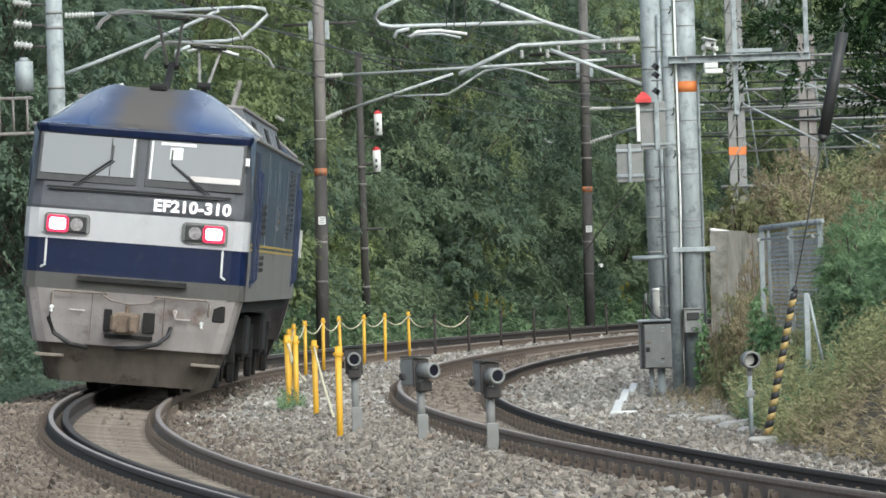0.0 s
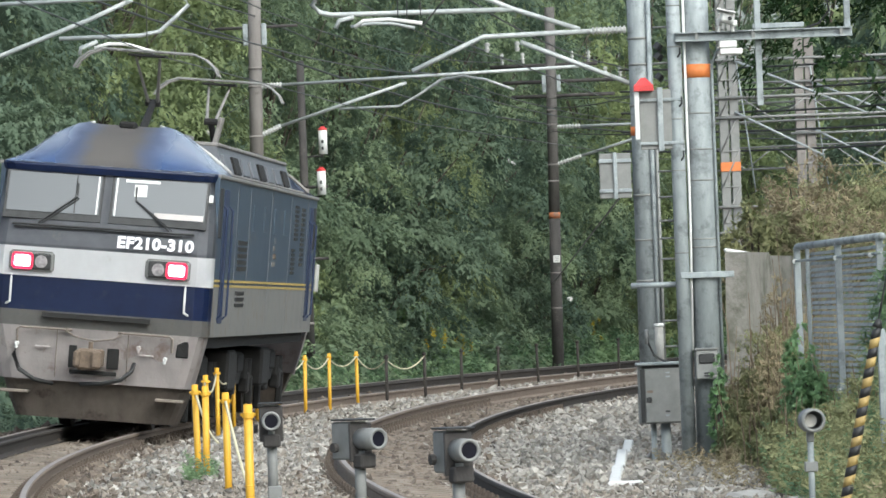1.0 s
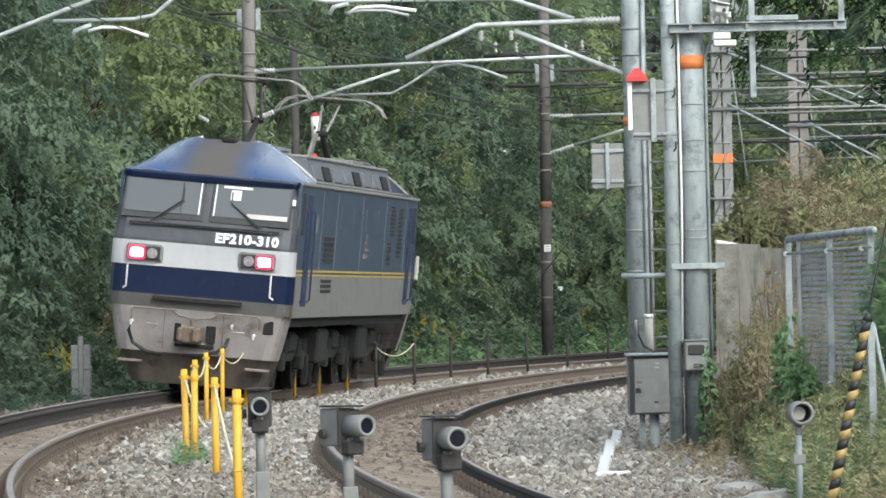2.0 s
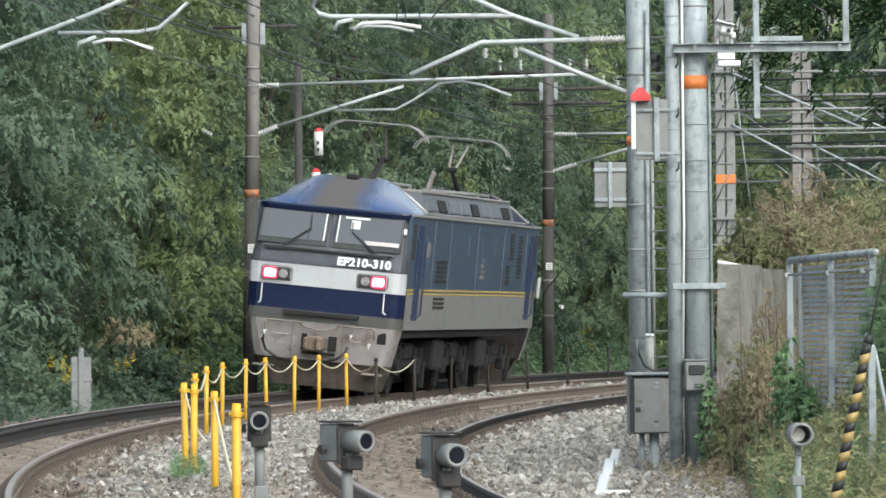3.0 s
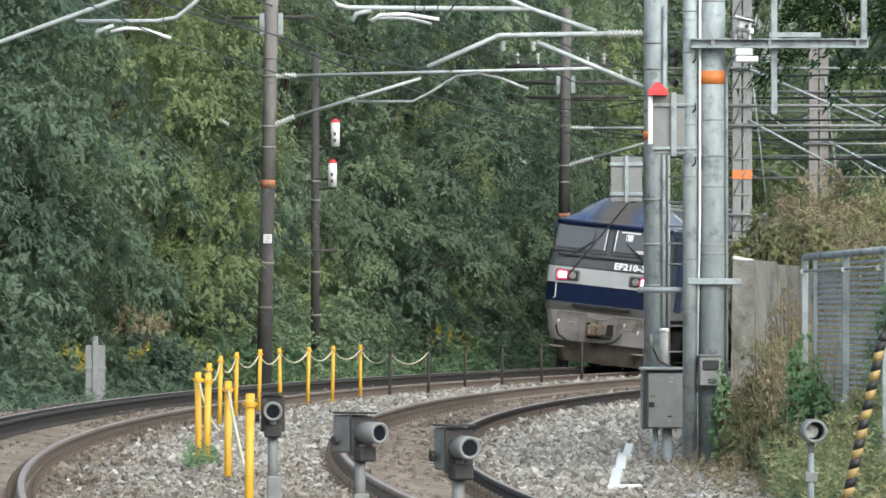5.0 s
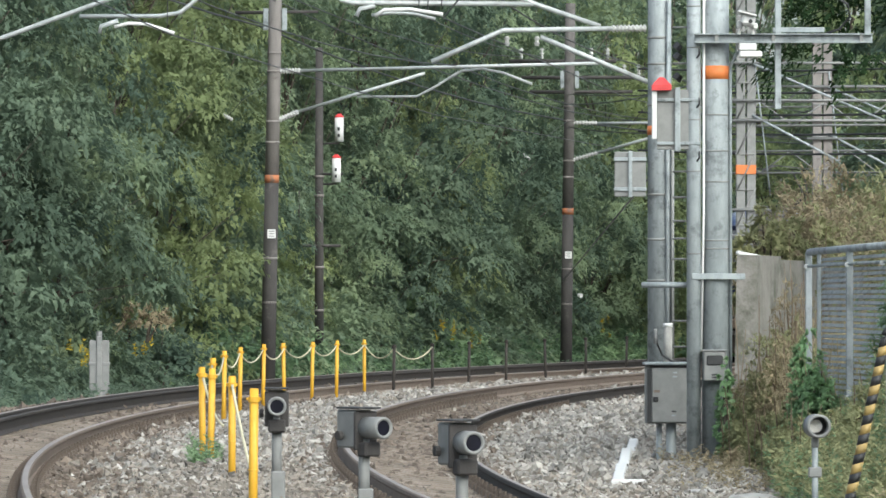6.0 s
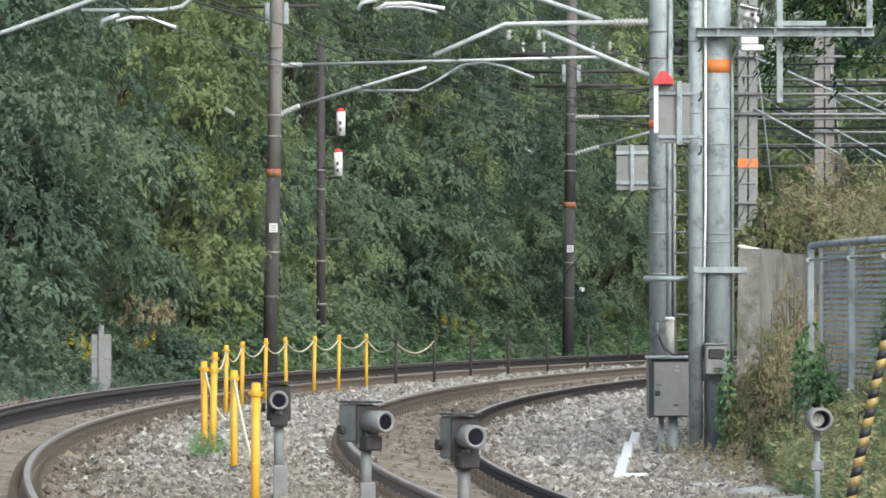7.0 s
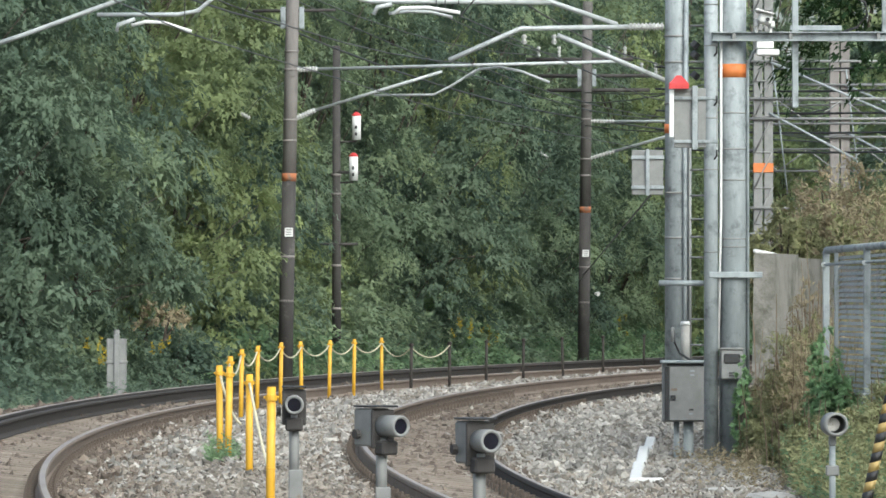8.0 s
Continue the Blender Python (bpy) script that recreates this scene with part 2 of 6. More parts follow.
def build_ground():
    xs = grid_lines(-10, 14, 0.22, 2500)
    ys = grid_lines(-16, 192, 0.9, 2500)
    vs = []
    for y in ys:
        for x in xs:
            z = ground_z(x, y)
            if -40 < x < 40 and -20 < y < 220:
                z += 0.035 * noise.noise((x * 2.3, y * 1.1, 0)) + 0.02 * noise.noise((x * 7, y * 3.5, 4))
            vs.append((x, y, z))
    n = len(xs)
    fs = [(j * n + i, j * n + i + 1, (j + 1) * n + i + 1, (j + 1) * n + i) for j in range(len(ys) - 1) for i in range(n - 1)]
    ob = raw("ground", vs, fs, M_bed, None, True)
    ob.data.materials.append(M_soil)
    idx = []
    for f in ob.data.polygons:
        c = f.center
        ql, qr = inward(LEFT, c.x, c.y), inward(RIGHT, c.x, c.y)
        idx.append(1 if ql < -2.6 or c.x > foot_x(c.y) - 0.1 or not -30 < c.y < 200 else 0)
    ob.data.polygons.foreach_set("material_index", idx)
    tagged(ob, "ballasted ground with dark soil banks beside the tracks", "ground", kind="structure")


build_ground()


# ---- rails and sleepers ----
def rail_profile():
    half = [(0.0, 0.0), (0.026, 0.0), (0.0325, -0.008), (0.0325, -0.030), (0.012, -0.048), (0.009, -0.138), (0.068, -0.160), (0.068, -0.174), (0.0, -0.174)]
    return half + [(-x, z) for x, z in half[-2:0:-1]]


def rail(track, q, lo, hi, name, parent, profile, material_, step=0.004, zoff=0.0):
    bm = B()
    rings = []
    a = lo
    while a <= hi:
        rings.append([bm.verts.new(on(track, a, q + x, z + zoff)) for x, z in profile])
        a += step
    n = len(profile)
    for r0, r1 in zip(rings, rings[1:]):
        for k in range(n):
            bm.faces.new((r0[k], r0[(k + 1) % n], r1[(k + 1) % n], r1[k]))
    bm.faces.new(rings[0])
    bm.faces.new(rings[-1][::-1])
    tidy(bm)
    return part(name, bm, material_, parent)


def sleeper_mesh():
    bm = B()
    prism(bm, [(-0.12, -0.17), (0.12, -0.17), (0.10, 0.0), (-0.10, 0.0)], 0, -1.0, 1.0)
    tidy(bm)
    me = bpy.data.meshes.new("sleeper")
    bm.to_mesh(me)
    bm.free()
    me.materials.append(M_sleeper)
    return me


def clip_mesh():
    bm = B()
    for sx in (-1, 1):
        box(bm, (sx * 0.088, 0, 0.028), (0.085, 0.15, 0.055))
        box(bm, (sx * 0.075, 0, 0.072), (0.045, 0.10, 0.05), 0, (0, sx * 25, 0))
        tube(bm, (sx * 0.10, 0, 0.05), (sx * 0.10, 0, 0.115), 0.019, n=6)
    me = bpy.data.meshes.new("rail_clip")
    bm.to_mesh(me)
    bm.free()
    me.materials.append(M_clip)
    return me


SLEEPER, CLIP = sleeper_mesh(), clip_mesh()


def track_frame(track, a, q, z):
    p = on(track, a, q, z)
    return Matrix.Translation(p) @ pose(0, 0, 0, 0, 0, -math.degrees(a)) @ pose(0, 0, 0, 0, math.degrees(CANT), 0)


def build_track(track, name, label, guard):
    t = tagged(new(name), label, "railway track", kind="structure")
    lo, hi = angle_at(track, -14), angle_at(track, 190)
    prof = rail_profile()
    top = [(-0.022, 0.0), (0.022, 0.0), (0.022, 0.0025), (-0.022, 0.0025)]
    for q in (GAUGE, -GAUGE):
        # the rail whose web looks shaded takes the darker copy of the rust
        r = rail(track, q, lo, hi, "rail", t, prof, M_rail_dark if guard == (q < 0) else M_rust)
        rail(track, q, lo, hi, "running_surface", r, top, M_railtop)
    if guard:
        rail(track, -GAUGE + 0.15, lo, hi, "guard_rail", t, prof, M_rail_dark, zoff=-0.005)
    step = 0.62 / track[2]
    a, clips = lo, 0
    while a < hi:
        share("sleeper", SLEEPER, t, track_frame(track, a, 0, -0.178))
        y = on(track, a).y
        if 20 < y < 92:
            for q in (GAUGE, -GAUGE):
                share("rail_clip", CLIP, t, track_frame(track, a, q, -0.178))
        a += step
    return t


build_track(LEFT, "track_left", "canted railway track with rusty rails and a guard rail", True)
build_track(RIGHT, "track_right", "canted railway track with rusty rails on concrete sleepers", False)


# ---- loose stones ----
def stones(name, picks, material_, label, seed):
    rng = np.random.default_rng(seed)
    chip = np.array([(1, 0, 0), (-1, 0, 0), (0, 1, 0), (0, -1, 0), (0, 0, 1), (0, 0, -1)], float) * 1.25
    tris = np.array([(0, 2, 4), (2, 1, 4), (1, 3, 4), (3, 0, 4), (2, 0, 5), (1, 2, 5), (3, 1, 5), (0, 3, 5)])
    k = len(picks)
    p = np.array(picks)
    v = chip[None] * rng.uniform(0.7, 1.1, (k, 6, 1)) + rng.uniform(-0.42, 0.42, (k, 6, 3))
    v *= (p[:, 3] * 0.5)[:, None, None] * rng.uniform(0.6, 1.15, (k, 1, 3))
    ang = rng.uniform(0, math.tau, (k, 3))
    for i, (u, w) in enumerate(((0, 1), (1, 2), (0, 2))):
        c, s = np.cos(ang[:, i])[:, None], np.sin(ang[:, i])[:, None]
        vu, vw = v[:, :, u].copy(), v[:, :, w].copy()
        v[:, :, u], v[:, :, w] = vu * c - vw * s, vu * s + vw * c
    v += p[:, None, :3]
    f = tris[None] + (np.arange(k) * 6)[:, None, None]
    ob = raw(name, v.reshape(-1, 3), f.reshape(-1, 3), material_)
    return tagged(ob, label, "ballast", kind="stuff")


def strew():
    rnd = random.Random(5)
    grey, rusty, tan = [], [], []
    def drop(x, y, size, lift=0.0):
        ql, qr = inward(LEFT, x, y), inward(RIGHT, x, y)
        if min(abs(abs(ql) - GAUGE), abs(abs(qr) - GAUGE)) < 0.10 or ql < -2.4 or x > foot_x(y) + 0.25:
            return
        z = ground_z(x, y) + size * rnd.uniform(-0.1, 0.35) + lift
        near = min(abs(ql), abs(qr) + 0.25)
        side = near + rnd.gauss(0, 0.25) < 0.95 or ql < -0.5 or (ql < qr + 6 and abs(ql) + rnd.gauss(0, 0.4) < 1.12)
        dusty = rnd.random() < 0.15 + 0.6 * (1 - ease(40, 60, y)) + (0.25 if qr < -0.9 else 0.0)
        (rusty if side else tan if dusty else grey).append((x, y, z, size))
    for lo, hi, density, size in ((15, 24, 70, 0.06), (24, 36, 190, 0.048), (36, 52, 190, 0.055), (52, 75, 110, 0.075), (75, 105, 55, 0.095), (105, 150, 20, 0.12)):
        for track, q0, q1 in ((LEFT, -2.2, 3.3), (RIGHT, -1.2, 3.4)):
            n = int((q1 - q0) * (hi - lo) * density)
            for _ in range(n):
                y = rnd.uniform(lo, hi)
                q = rnd.uniform(q0, q1)
                x = track[0] - math.sqrt((track[2] - q) ** 2 - (y - track[1]) ** 2)
                if abs(x) > 0.085 * (y + 16) + 0.5:
                    continue
                drop(x, y, size * rnd.uniform(0.55, 1.45))
    stones("ballast_grey", grey, M_ballast, "loose pale grey ballast stones between the tracks", 1)
    stones("ballast_tan", tan, M_ballast_tan, "dusty tan ballast stones mixed among the grey", 3)
    stones("ballast_rusty", rusty, M_ballast_rust, "brown rust-stained ballast stones around the rails", 2)


strew()

# ---- locomotive ----
M_slate = material("slate_blue_paint", (0.032, 0.053, 0.083), (0.052, 0.078, 0.112), 0.42, scale=2.5, spots=(0.095, 0.10, 0.10), spot_at=0.62, spot_scale=2.2, bump=0.03, bscale=20)
M_lgrey = material("light_grey_paint", (0.140, 0.136, 0.127), (0.205, 0.200, 0.187), 0.6, scale=2.5, spots=(0.15, 0.128, 0.105), spot_at=0.58, spot_scale=2.5)
M_dgrey = material("dark_grey_paint", (0.095, 0.10, 0.115), (0.135, 0.14, 0.155), 0.45, scale=3, spots=(0.15, 0.15, 0.15), spot_at=0.64, spot_scale=4)
M_navy_dull = material("dull_navy_paint", (0.010, 0.020, 0.055), (0.017, 0.030, 0.075), 0.6, scale=3, spots=(0.035, 0.04, 0.065), spot_at=0.6, spot_scale=4)
M_navy = material("navy_paint", (0.008, 0.018, 0.065), (0.013, 0.027, 0.090), 0.35, scale=3, spots=(0.03, 0.035, 0.075), spot_at=0.62, spot_scale=5, coat=0.3)
M_roofgrey = material("dusty_grey_roof", (0.16, 0.15, 0.14), (0.25, 0.235, 0.22), 0.65, scale=3, spots=(0.12, 0.11, 0.10), spot_at=0.6, spot_scale=5)
M_band = material("white_band_paint", (0.72, 0.72, 0.73), (0.80, 0.80, 0.81), 0.35, scale=3, spots=(0.55, 0.53, 0.50), spot_at=0.70, spot_scale=4, coat=0.3)
M_skirt = material("dusty_pinkish_grey", (0.37, 0.335, 0.322), (0.51, 0.468, 0.45), 0.7, scale=3, spots=(0.25, 0.19, 0.16), spot_at=0.58, spot_scale=2.5, bump=0.1, bscale=30, streak=(1, 1, 0.4))
M_plow = material("brown_dusty_steel", (0.13, 0.11, 0.09), (0.22, 0.185, 0.155), 0.85, scale=4, spots=(0.09, 0.07, 0.055), spot_at=0.58, spot_scale=3, streak=(1, 1, 0.5))
# grimy steel, taken down to near black for the shade under the body
M_under = material("grimy_shade_black_steel", (0.005, 0.0048, 0.0045), (0.014, 0.013, 0.012), 0.9, scale=6, bump=0.3)
M_wheel = material("worn_wheel_steel", (0.02, 0.018, 0.016), (0.05, 0.043, 0.038), 0.6, 0.5, scale=8)
M_line = material("yellow_stripe_paint", (0.36, 0.26, 0.07), (0.46, 0.34, 0.10), 0.5, scale=4)
M_brown = material("rusty_coupler", (0.10, 0.075, 0.055), (0.20, 0.15, 0.11), 0.85, 0.2, scale=14, bump=0.3)
M_lens_dark = material("unlit_lens", (0.16, 0.15, 0.155), (0.34, 0.32, 0.32), 0.08, scale=20, coat=0.6)
M_tail = glow("red_tail_lamp_lit", (1.0, 0.74, 0.80), 3.5, (0.8, 0.3, 0.3))
M_tail_ring = glow("red_lamp_rim", (1.0, 0.02, 0.12), 0.9, (0.7, 0.02, 0.05))


def pane_material():
    m = bpy.data.materials.new("window_glass")
    m.use_nodes = True
    bs = m.node_tree.nodes["Principled BSDF"]
    bs.inputs["Base Color"].default_value = (0.075, 0.08, 0.085, 1)
    bs.inputs["Roughness"].default_value = 0.12
    bs.inputs["IOR"].default_value = 1.6
    return m


M_pane = pane_material()


def sooted_blue():
    """Blue roof paint with a soot stain along the middle, under the collector."""
    m = material("sooted_blue_paint", (0.060, 0.112, 0.27), (0.085, 0.150, 0.33), 0.25, scale=2, coat=0.7)
    t = m.node_tree
    n, l = t.nodes, t.links
    bs = n["Principled BSDF"]
    col = bs.inputs["Base Color"].links[0].from_socket
    co = n.new("ShaderNodeTexCoord")
    sep = n.new("ShaderNodeSeparateXYZ")
    l.new(co.outputs["Object"], sep.inputs[0])
    ab = n.new("ShaderNodeMath")
    ab.operation = "ABSOLUTE"
    l.new(sep.outputs[0], ab.inputs[0])
    nz = n.new("ShaderNodeTexNoise")
    nz.inputs["Scale"].default_value = 2.2
    nz.inputs["Detail"].default_value = 5
    l.new(co.outputs["Object"], nz.inputs["Vector"])
    ad = n.new("ShaderNodeMath")
    ad.operation = "MULTIPLY_ADD"
    ad.inputs[1].default_value = 0.35
    l.new(nz.outputs[0], ad.inputs[0])
    l.new(ab.outputs[0], ad.inputs[2])
    mr = n.new("ShaderNodeMapRange")
    mr.inputs["From Min"].default_value, mr.inputs["From Max"].default_value = 0.42, 0.86
    mr.inputs["To Min"].default_value, mr.inputs["To Max"].default_value = 1.0, 0.0
    l.new(ad.outputs[0], mr.inputs["Value"])
    mx = n.new("ShaderNodeMix")
    mx.data_type = "RGBA"
    mx.inputs[7].default_value = (0.175, 0.160, 0.150, 1)
    l.new(mr.outputs[0], mx.inputs[0])
    l.new(col, mx.inputs[6])
    # faded paint and pale sheen put into the shoulder colour behind the front edge
    fx, fy, pr = n.new("ShaderNodeMapRange"), n.new("ShaderNodeMapRange"), n.new("ShaderNodeMath")
    fx.inputs["From Min"].default_value, fx.inputs["From Max"].default_value = 0.66, 0.90
    fy.inputs["From Min"].default_value, fy.inputs["From Max"].default_value = 0.42, 1.15
    fy.inputs["To Max"].default_value = 0.85
    l.new(ad.outputs[0], fx.inputs["Value"])
    l.new(sep.outputs[1], fy.inputs["Value"])
    pr.operation = "MULTIPLY"
    l.new(fx.outputs[0], pr.inputs[0])
    l.new(fy.outputs[0], pr.inputs[1])
    sheen_fade = n.new("ShaderNodeMix")
    sheen_fade.data_type = "RGBA"
    sheen_fade.inputs[7].default_value = (0.42, 0.46, 0.55, 1)
    l.new(pr.outputs[0], sheen_fade.inputs[0])
    l.new(mx.outputs[2], sheen_fade.inputs[6])
    l.new(sheen_fade.outputs[2], bs.inputs["Base Color"])
    rg = n.new("ShaderNodeMapRange")
    rg.inputs["To Min"].default_value, rg.inputs["To Max"].default_value = 0.25, 0.7
    l.new(mr.outputs[0], rg.inputs["Value"])
    l.new(rg.outputs[0], bs.inputs["Roughness"])
    cw = n.new("ShaderNodeMapRange")
    cw.inputs["To Min"].default_value, cw.inputs["To Max"].default_value = 0.7, 0.0
    l.new(mr.outputs[0], cw.inputs["Value"])
    l.new(cw.outputs[0], bs.inputs["Coat Weight"])
    return m


M_dome = sooted_blue()
LEN = 17.2


def cap(levels, end, inset=0.0, depth=0.5):
    """An end of the body: horizontal rounded sections (z, half width, y of the face) skinned together."""
    bm = B()
    rings = []
    for z, w, y in levels:
        half = [(w, y + depth), (w, y + 0.34), (w - 0.02, y + 0.20), (w - 0.075, y + 0.09), (w - 0.19, y + 0.03), (w * 0.55, y + 0.008)]
        pts = half + [(0, y)] + [(-a, b) for a, b in half[::-1]]
        if end:
            pts = [(a, LEN - b) for a, b in pts]
        rings.append([bm.verts.new((a, b, z)) for a, b in pts])
    n = len(rings[0])
    for r0, r1 in zip(rings, rings[1:]):
        for k in range(n - 1):
            bm.faces.new((r0[k], r0[k + 1], r1[k + 1], r1[k]))
    bmesh.ops.solidify(bm, geom=list(bm.faces), thickness=0.02)
    return tidy(bm)


def face_y(z):
    """How far the face leans back at the height z."""
    return 0.0 if z < 2.3 else (z - 2.3) * 0.42


def quad_panel(bm, corners, thick):
    """A flat panel with thickness from four corners, front side first given anticlockwise."""
    c = [Vector(p) for p in corners]
    nrm = (c[1] - c[0]).cross(c[2] - c[0]).normalized()
    a = [bm.verts.new(p) for p in c]
    b = [bm.verts.new(p - nrm * thick) for p in c]
    bm.faces.new(a)
    bm.faces.new(b[::-1])
    for i in range(4):
        bm.faces.new((a[i], b[i], b[(i + 1) % 4], a[(i + 1) % 4]))
    return bm


def on_face(x, z, out=0.0):
    """A point on the flat of the rear face."""
    return Vector((x, face_y(z) + 0.008 - out + abs(x) ** 4 * 0.012, z))


def face_panel(x0, x1, z0, z1, out, thick, slant=0.0, flat=False):
    bm = B()
    if flat:
        def lay(x, z):
            p = on_face(0.7, z, out)
            return Vector((x, p.y, z))
        quad_panel(bm, [lay(x0, z0), lay(x1, z0), lay(x1, z1), lay(x0, z1)], thick)
        return tidy(bm)
    quad_panel(bm, [on_face(x0, z0, out), on_face(x1, z0, out), on_face(x1 - slant, z1, out), on_face(x0 + (slant if x0 < -0.5 else 0), z1, out)], thick)
    return tidy(bm)


def lettering(text, height, material_, name, parent, m):
    cu = bpy.data.curves.new(name, "FONT")
    cu.body = text
    cu.size = height / 0.7
    cu.extrude = 0.004
    cu.offset = 0.008
    cu.space_character = 1.06
    cu.align_x, cu.align_y = "CENTER", "CENTER"
    tmp = bpy.data.objects.new(name, cu)
    me = bpy.data.meshes.new_from_object(tmp)
    bpy.data.objects.remove(tmp)
    me.materials.clear()
    me.materials.append(material_)
    return share(name, me, parent, m)


def pantograph(parent, y, turn):
    s = -1 if turn else 1
    base = B()
    for x in (-0.55, 0.55):
        box(base, (x, y, 3.86), (0.07, 1.5, 0.05), 0.01)
        for dy in (-0.65, 0.65):
            tube(base, (x, y + dy, 3.70), (x, y + dy, 3.84), 0.06, 0.045, 10)
    for dy in (-0.5, 0.5):
        box(base, (0, y + dy, 3.86), (1.1, 0.08, 0.06), 0.01)
    p = part("pantograph", tidy(base), M_grey, parent, "raised single-arm pantograph with a curved collector head")
    bm = B()
    knee = (0, y + s * 0.75, 4.30)
    sweep(bm, [(0, y - s * 0.45, 3.86), knee], [0.06, 0.045], 8)
    tube(bm, (-0.1, knee[1], knee[2]), (0.1, knee[1], knee[2]), 0.05, n=8)
    part("lower_arm", tidy(bm), M_under, p)
    bm = B()
    top = (0, y - s * 0.25, 4.86)
    for x in (-0.10, 0.10):
        sweep(bm, [(x * 0.6, knee[1], knee[2]), (x * 1.6, top[1], top[2])], [0.026, 0.018], 6)
    part("upper_arm", tidy(bm), M_roofgrey, p)
    for k, dy in enumerate((-0.17, 0.17)):
        bm = B()
        arc = [(-0.96, -0.27), (-0.90, -0.16), (-0.78, -0.06), (-0.62, 0.0)]
        for sgn in (1, -1):
            sweep(bm, [(sgn * a, top[1] + dy, 4.94 + b) for a, b in arc], 0.017, 6)
        box(bm, (0, top[1] + dy, 4.945), (1.26, 0.05, 0.026), 0.006)
        part("collector_strip", tidy(bm), M_roofgrey if k else M_grey, p)
    bm = B()
    box(bm, (0, top[1], 4.89), (0.5, 0.36, 0.03), 0.005)
    part("head_frame", tidy(bm), M_under, p)


def wheelset():
    bm = B()
    for s in (1, -1):
        tube(bm, (s * 0.47, 0, 0), (s * 0.60, 0, 0), 0.56, 0.555, 28)
        tube(bm, (s * 0.445, 0, 0), (s * 0.47, 0, 0), 0.585, n=28)
        tube(bm, (s * 0.60, 0, 0), (s * 0.66, 0, 0), 0.16, 0.13, 12)
        for k in range(6):
            a = k * math.tau / 6
            box(bm, (s * 0.605, 0.33 * math.cos(a), 0.33 * math.sin(a)), (0.02, 0.10, 0.10), 0.01)
    tube(bm, (-0.5, 0, 0), (0.5, 0, 0), 0.09, n=12)
    return tidy(bm)


def build_loco():
    t = thing("locomotive", Matrix(), "blue and grey electric locomotive with lit red tail lamps", "locomotive")
    w = 1.40
    # both ends: coloured bands, one above another
    for end in (0, 1):
        part("cab_sill", cap([(1.27, w, 0.02), (1.47, w, 0.0)], end), M_lgrey, t)
        part("blue_band", cap([(1.47, w, 0.0), (1.90, w, 0.0)], end), M_navy, t)
        part("white_band", cap([(1.895, w + 0.012, -0.018), (2.265, w + 0.012, -0.018)], end, depth=0.38), M_band, t, "plain white paint band")
        part("cab_front", cap([(1.90, w, 0.0), (2.3, w, 0.0), (2.62, w - 0.01, face_y(2.62)), (3.24, w - 0.045, face_y(3.24))], end, depth=0.55), M_dgrey, t)
        # visor and domed cab roof
        part("visor", cap([(3.225, w - 0.02, face_y(3.24) - 0.06), (3.30, w + 0.0, face_y(3.3) - 0.10), (3.33, w + 0.0, face_y(3.3) - 0.09)], end, depth=0.6), M_navy, t)
        prof = [(0.0, 0.0), (0.12, 0.09), (0.3, 0.20), (0.55, 0.32), (0.85, 0.43), (1.15, 0.51), (1.45, 0.555), (1.75, 0.57)]

        def strip(x0, x1, mat_, name, lift=0.0, label=""):
            bm = B()
            rings = []
            for dy, dz in prof:
                y = face_y(3.3) - 0.07 + dy
                row = []
                for i in range(29):
                    u = x0 + (x1 - x0) * i / 28
                    fall = max(0.0, abs(u) - 0.40) / (w - 0.40)
                    z = 3.335 + dz * (1 - 0.99 * fall ** 1.5) + lift + 0.05 * ease(0.36, 0.56, abs(u)) * (1 - ease(0.8, 1.2, abs(u))) * ease(0.5, 1.2, dy)
                    row.append(bm.verts.new((u, LEN - y if end else y + 0.30 * fall ** 2.5 * (1 if dy < 0.3 else 0.4), z)))
                rings.append(row)
            for r0, r1 in zip(rings, rings[1:]):
                for k in range(28):
                    bm.faces.new((r0[k], r0[k + 1], r1[k + 1], r1[k]))
            bmesh.ops.solidify(bm, geom=list(bm.faces), thickness=0.03)
            part(name, tidy(bm, True), mat_, t, label)
        strip(-w, w, M_dome, "cab_roof", 0.0, "glossy blue cab roof sooted grey along the middle")
        # rims of the dome; the pale colour stands for the highlight along them
        for sg in (-1, 1):
            bm = B()
            pts = []
            for i in range(9):
                u = 0.42 + (w - 0.44) * i / 8
                fall = max(0.0, u - 0.40) / (w - 0.40)
                y = face_y(3.3) + 1.62 + 0.12 * fall
                pts.append((sg * u, LEN - y if end else y, 3.352 + 0.57 * (1 - 0.99 * fall ** 1.5)))
            sweep(bm, pts, 0.024, 6)
            part("roof_rim", tidy(bm, True), M_roofgrey if end else M_insul, t)
        # skirt, coupler, plough
        part("skirt", cap([(0.60, 1.22, 0.10), (0.85, 1.28, 0.06), (1.27, 1.37, 0.02)], end, depth=0.62), M_skirt, t, "dusty pinkish grey skirt")
        part("plough", cap([(0.13, 1.02, 0.36), (0.40, 1.12, 0.26), (0.62, 1.19, 0.17)], end, depth=0.8), M_plow, t, "brown dusty snow plough")
    # the rear face in detail
    for x0, x1, lean in ((-1.27, -0.07, 0.04), (0.07, 1.27, 0.04)):
        bm = face_panel(x0 - 0.02, x1 + 0.02, 2.62, 3.22, 0.022, 0.03, 0.0, True)
        f = part("window_frame", bm, M_black, t)
        part("pane", face_panel(x0 + 0.015, x1 - 0.015, 2.71, 3.205, 0.034, 0.010, 0.0, True), M_pane, f, "sky-reflecting windscreen pane")
        # white strip paints the bright reflection along the inner pane edge
        xi = x1 - 0.045 if x0 < 0 else x0 + 0.045
